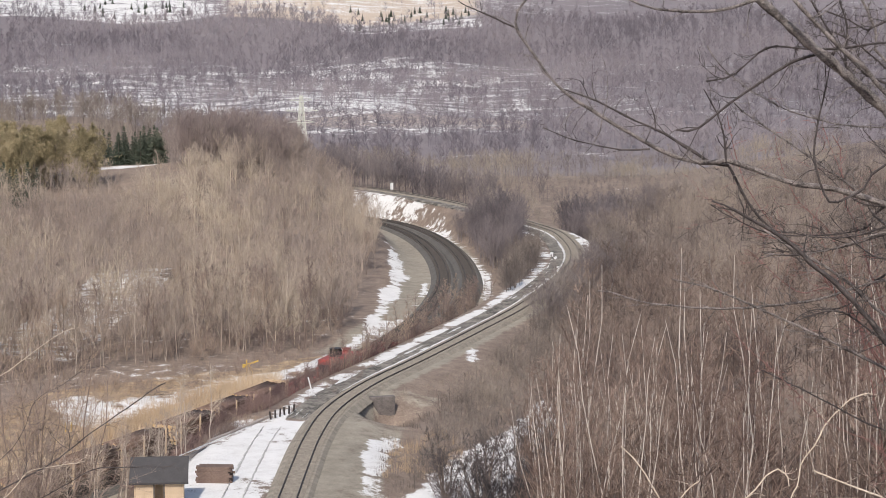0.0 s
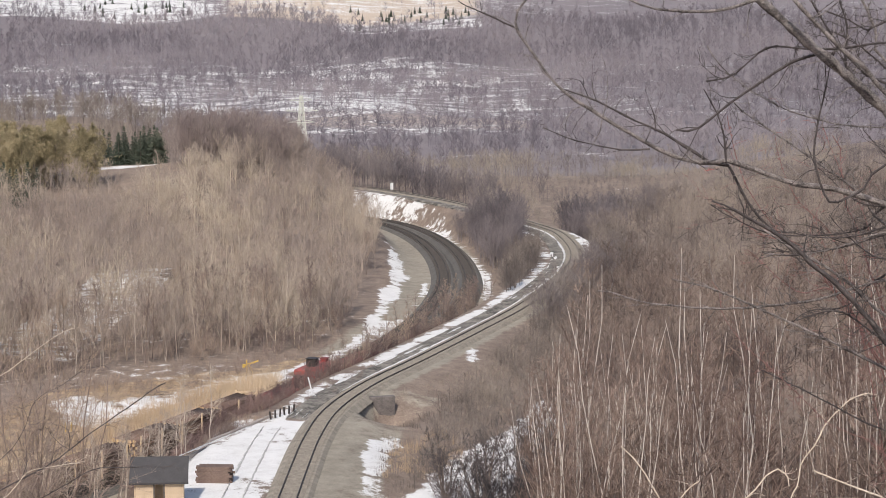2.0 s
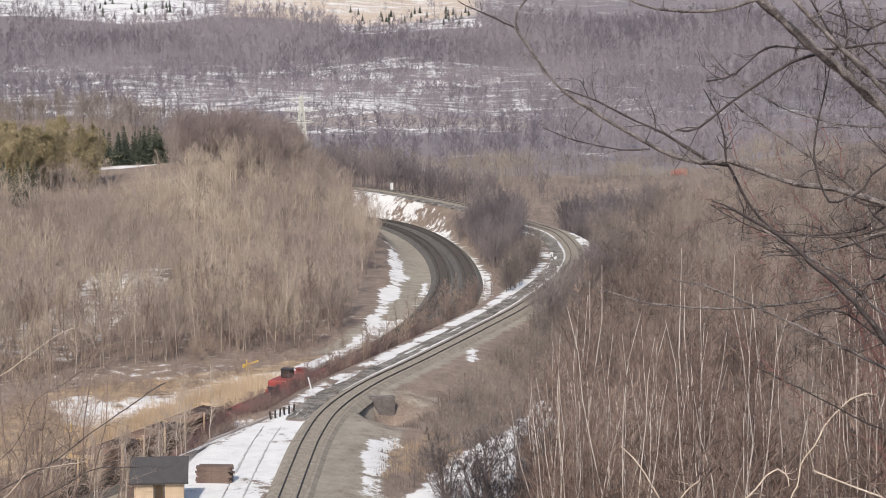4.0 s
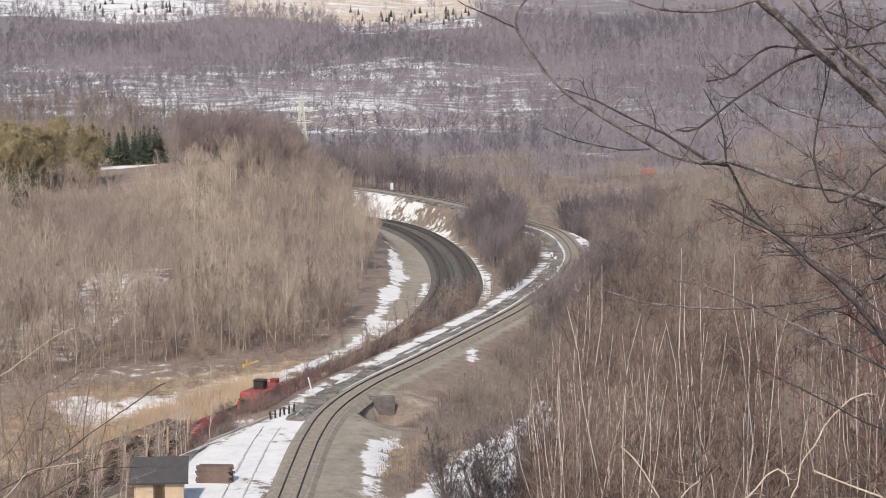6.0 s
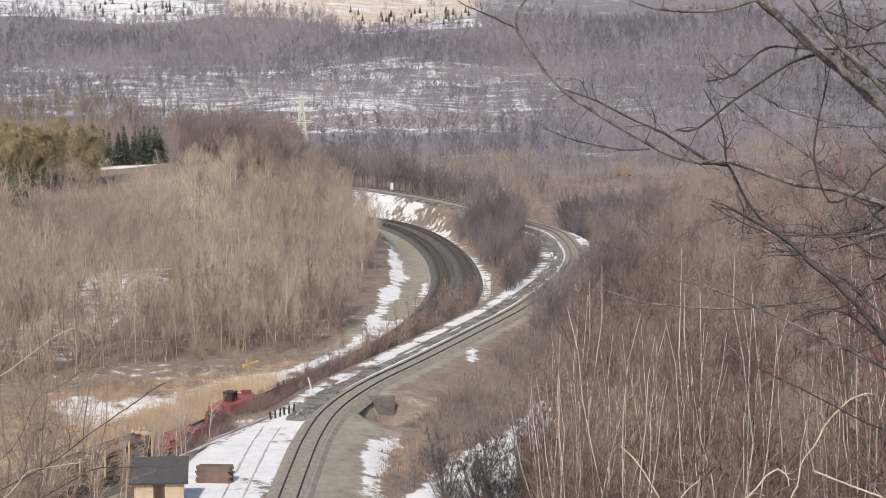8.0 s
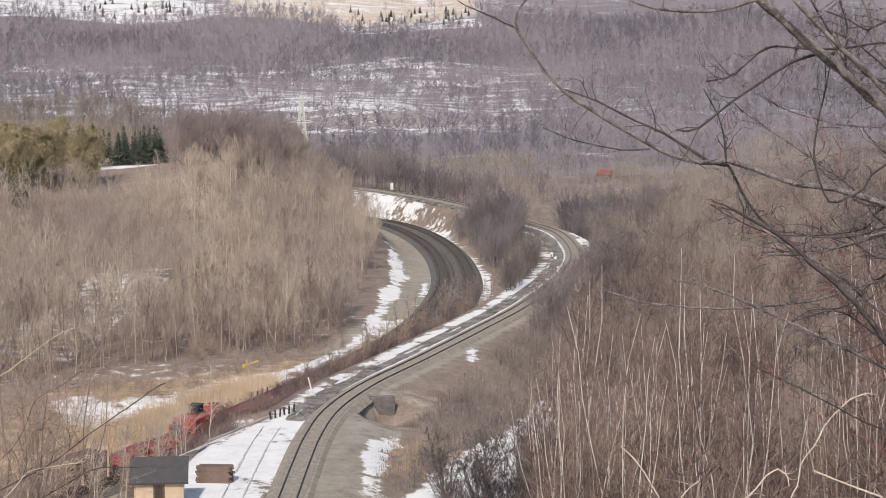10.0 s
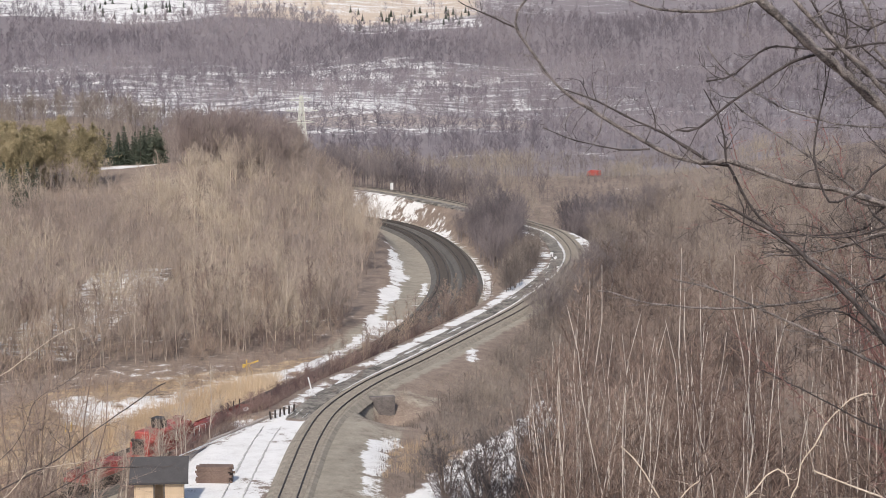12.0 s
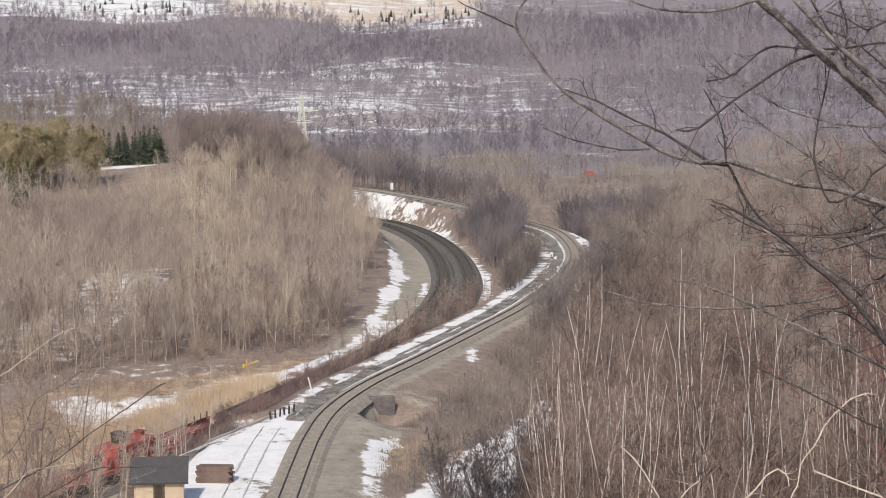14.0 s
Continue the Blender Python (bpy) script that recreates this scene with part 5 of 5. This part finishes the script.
def log_mesh():
    """A barked log with pale sawn ends."""
    bm = rod(bmesh.new(), (-4.3, 0, 0), (4.3, 0, 0), 0.2, 0.17, 9)
    for face in bm.faces:
        face.material_index = int(len(face.verts) > 4)
        face.smooth = len(face.verts) == 4
    me = bpy.data.meshes.new("log")
    bm.to_mesh(me)
    bm.free()
    me.materials.append(LOG)
    me.materials.append(LOG_END)
    return me


LOG_SHAPE = log_mesh()


def timber_wagon(seed, racks):
    """A flat wagon with stakes and end racks, loaded with long logs in layers."""
    g = np.random.default_rng(seed)
    top = tagged(new("timber_wagon"), "stake wagon loaded high with dark bark-covered logs", "railway wagon", "timber wagons")
    underframe(top, 13.2, SLEEPER)
    for x in np.arange(-12.3, 12.4, 4.1):
        for s in (-1, 1):
            part("stake", rod(bmesh.new(), (x, s * 1.46, 1.0), (x, s * 1.52, 3.65), 0.12, 0.10, 6), STAKE, top)
    for bundle in (-8.7, 0, 8.7):
        for row in range(6):
            z = 1.5 + row * 0.335
            for col in (range(-3, 4) if row == 5 else (-3, -2, 2, 3)):
                b = link("log", LOG_SHAPE, top)
                b.matrix_basis = pose(bundle + g.normal() * 0.18, col * 0.38 + g.normal() * 0.03, z + g.normal() * 0.03, g.uniform(0, 360), g.normal() * 0.4, g.normal() * 0.35 + 180 * (g.random() < 0.5))
    for x in racks:
        bm = bmesh.new()
        for y in (-1.3, -0.45, 0.45, 1.3):
            box(bm, x - 0.09, x + 0.09, y - 0.12, y + 0.12, 1.2, 3.7, 0.02)
        box(bm, x - 0.07, x + 0.07, -1.4, 1.4, 3.4, 3.62, 0.02)
        for z in np.arange(1.35, 3.3, 0.3):
            box(bm, x - 0.03, x + 0.03, -1.35, 1.35, z, z + 0.26, 0.01)
        part("end_rack", bm, STAKE, top, "pale timber end rack")
    return top


def flat_wagon():
    top = tagged(new("flat_wagon"), "low red flat wagon with fixed gear boxes", "railway wagon")
    underframe(top, 5.0, RED_PAINT)
    for x, l2, h in ((-3.4, 1.6, 0.55), (-0.6, 2.2, 0.8), (2.6, 1.9, 0.6)):
        part("gear_box", box(bmesh.new(), x - l2 / 2, x + l2 / 2, -1.0, 1.0, 1.3, 1.3 + h, 0.06), DARK_RED, top)
    for s in (-1, 1):
        bm = bmesh.new()
        for x in np.arange(-4.6, 4.7, 2.3):
            rod(bm, (x, s * 1.3, 1.3), (x, s * 1.3, 1.95), 0.035, sides=6)
        rod(bm, (-4.6, s * 1.3, 1.95), (4.6, s * 1.3, 1.95), 0.03, sides=6)
        part("handrail", bm, RED_PAINT, top)
    return top


def crane_wagon():
    """A red works machine: hood, raised dark cab, stack and gear on an underframe."""
    top = tagged(new("works_machine"), "red railway works machine with a raised black cab", "rail vehicle")
    underframe(top, 6.8, RED_PAINT)
    bm = bmesh.new()
    box(bm, -4.6, 2.6, -1.35, 1.35, 1.3, 3.25, 0.12)
    box(bm, -5.9, -4.6, -1.1, 1.1, 1.3, 2.5, 0.10)
    part("hood", bm, RED_PAINT, top)
    for i, x in enumerate(np.arange(-4.0, 2.4, 1.05)):
        for s in (-1, 1):
            part("hood_door", box(bmesh.new(), x - 0.46, x + 0.46, s * 1.365 - 0.02, s * 1.365 + 0.02, 1.5, 2.95, 0.01), RED_PAINT if i % 3 else DARK_RED, top)
    cab = part("cab", box(box(bmesh.new(), -2.55, -1.35, -0.6, 0.6, 3.25, 4.2, 0.08), -2.63, -1.27, -0.68, 0.68, 4.2, 4.3, 0.04), BLACK, top)
    for s in (-1, 1):
        for x in (-2.24, -1.66):
            part("pane", box(bmesh.new(), x - 0.22, x + 0.22, s * 0.61 - 0.01, s * 0.61 + 0.01, 3.45, 4.05, 0.01), GLASS, cab)
    part("mast", box(box(bmesh.new(), -6.3, -6.0, -0.6, 0.6, 1.3, 2.7, 0.05), -6.4, -5.9, -0.7, 0.7, 2.7, 2.85, 0.03), BLACK, top)
    part("exhaust_stack", box(box(bmesh.new(), 1.6, 2.4, -0.4, 0.4, 3.25, 3.6, 0.05), 1.5, 2.5, -0.5, 0.5, 3.6, 3.7, 0.03), DARK_RED, top)
    part("rear_deck_gear", box(box(bmesh.new(), 2.9, 4.4, -1.1, 1.1, 1.3, 2.5, 0.08), 4.7, 6.4, -0.9, 0.9, 1.3, 2.0, 0.08), RED_PAINT, top)
    for s in (-1, 1):
        bm = bmesh.new()
        for x in np.arange(3.0, 6.7, 1.2):
            rod(bm, (x, s * 1.3, 1.3), (x, s * 1.3, 2.4), 0.04, sides=6)
        rod(bm, (3.0, s * 1.3, 2.4), (6.6, s * 1.3, 2.4), 0.035, sides=6)
        part("handrail", bm, WHITE, top)
    return top


def side_wagon():
    top = tagged(new("low_sided_wagon"), "red low-sided wagon with upright stakes, shade put into its dark red", "railway wagon")
    underframe(top, 5.4, DARK_RED)
    for s in (-1, 1):
        for x in np.arange(-4.05, 4.1, 2.7):
            part("side_board", box(bmesh.new(), x - 1.31, x + 1.31, s * 1.33 - 0.03, s * 1.33 + 0.03, 1.31, 1.95, 0.02), RED_PAINT if (int(x * 3) % 2) else DARK_RED, top)
    for x in (-5.36, 5.36):
        part("end_board", box(bmesh.new(), x - 0.03, x + 0.03, -1.3, 1.3, 1.31, 1.95, 0.02), DARK_RED, top)
    for x in (0.6, 2.2, 3.6, 5.0):
        part("stake", rod(bmesh.new(), (x, 1.2, 1.3), (x, 1.2, 2.6), 0.09, 0.07, 6), BLACK, top)
    part("load", box(box(bmesh.new(), -4.8, -1.0, -1.1, 1.1, 1.3, 1.95, 0.08), -0.4, 2.0, -1.0, 1.0, 1.3, 1.7, 0.06), DARK_RED, top)
    part("tail_box", box(bmesh.new(), 4.1, 4.8, -0.35, 0.35, 1.3, 1.8, 0.05), WHITE, top, "white box at the wagon's tail")
    return top


GLASS = bpy.data.materials.new("dark_glass")
GLASS.use_nodes = True
GLASS.node_tree.nodes["Principled BSDF"].inputs["Base Color"].default_value = (0.03, 0.035, 0.04, 1)
GLASS.node_tree.nodes["Principled BSDF"].inputs["Roughness"].default_value = 0.08
first, second = timber_wagon(700, (13.0,)), timber_wagon(701, ())
TRAIN = [(first, -15.0), (second, -42.8), (copy_thing(second, pose(0, 0, 0)), -70.6),
         (flat_wagon(), 5.9), (crane_wagon(), 19.2), (side_wagon(), 32.2)]


def lorry():
    """A red van-bodied lorry on the far road."""
    top = tagged(new("lorry"), "small red lorry on the far valley road", "lorry")
    top.scale = (0.75, 0.75, 0.75)
    part("body", box(bmesh.new(), -3.2, 1.3, -1.15, 1.15, 0.75, 3.0, 0.08), RED_BRIGHT, top)
    part("cab", box(box(bmesh.new(), 1.4, 3.1, -1.05, 1.05, 0.6, 1.6, 0.12), 1.4, 2.8, -1.0, 1.0, 1.6, 2.4, 0.15), RED_BRIGHT, top)
    part("windscreen", box(bmesh.new(), 2.72, 2.83, -0.85, 0.85, 1.65, 2.25, 0.02), GLASS, top)
    for x in (-2.2, 2.2):
        for s in (-1, 1):
            part("wheel", rod(bmesh.new(), (x, s * 0.8, 0.45), (x, s * 1.08, 0.45), 0.45, sides=18), BLACK, top)
    part("chassis", box(bmesh.new(), -3.1, 2.9, -0.5, 0.5, 0.5, 0.75, 0.02), BLACK, top)
    return top


RED_BRIGHT = plain("bright_red_paint", (0.36, 0.07, 0.06), (0.52, 0.12, 0.10), 0.8, 0.5)
LORRY = lorry()


def lorry_pose(x, y, heading):
    return pose(x, y, float(ground_z(x, y)), 0, 0, heading)


def motions():
    for car, off in TRAIN:
        walk(car, [(t, on_run(START - SPEED * t + off)) for t in np.arange(0.0, 14.01, 1.0)])
    ways = [(0.0, 90.5, 565, 180), (1.5, 81.3, 565, 180), (3.0, 75.3, 565, 180), (5.5, 61.5, 565, 180), (7.0, 57.8, 565.0, 171), (8.0, 53.5, 566.6, 162), (10.5, 47.3, 570.6, 140), (11.0, 46.7, 571.4, 135), (12.0, 45.1, 573.0, 126), (13.0, 44.1, 574.6, 117), (14.0, 43.7, 576.2, 108)]
    walk(LORRY, [(t, lorry_pose(x, y, h)) for t, x, y, h in ways])


motions()
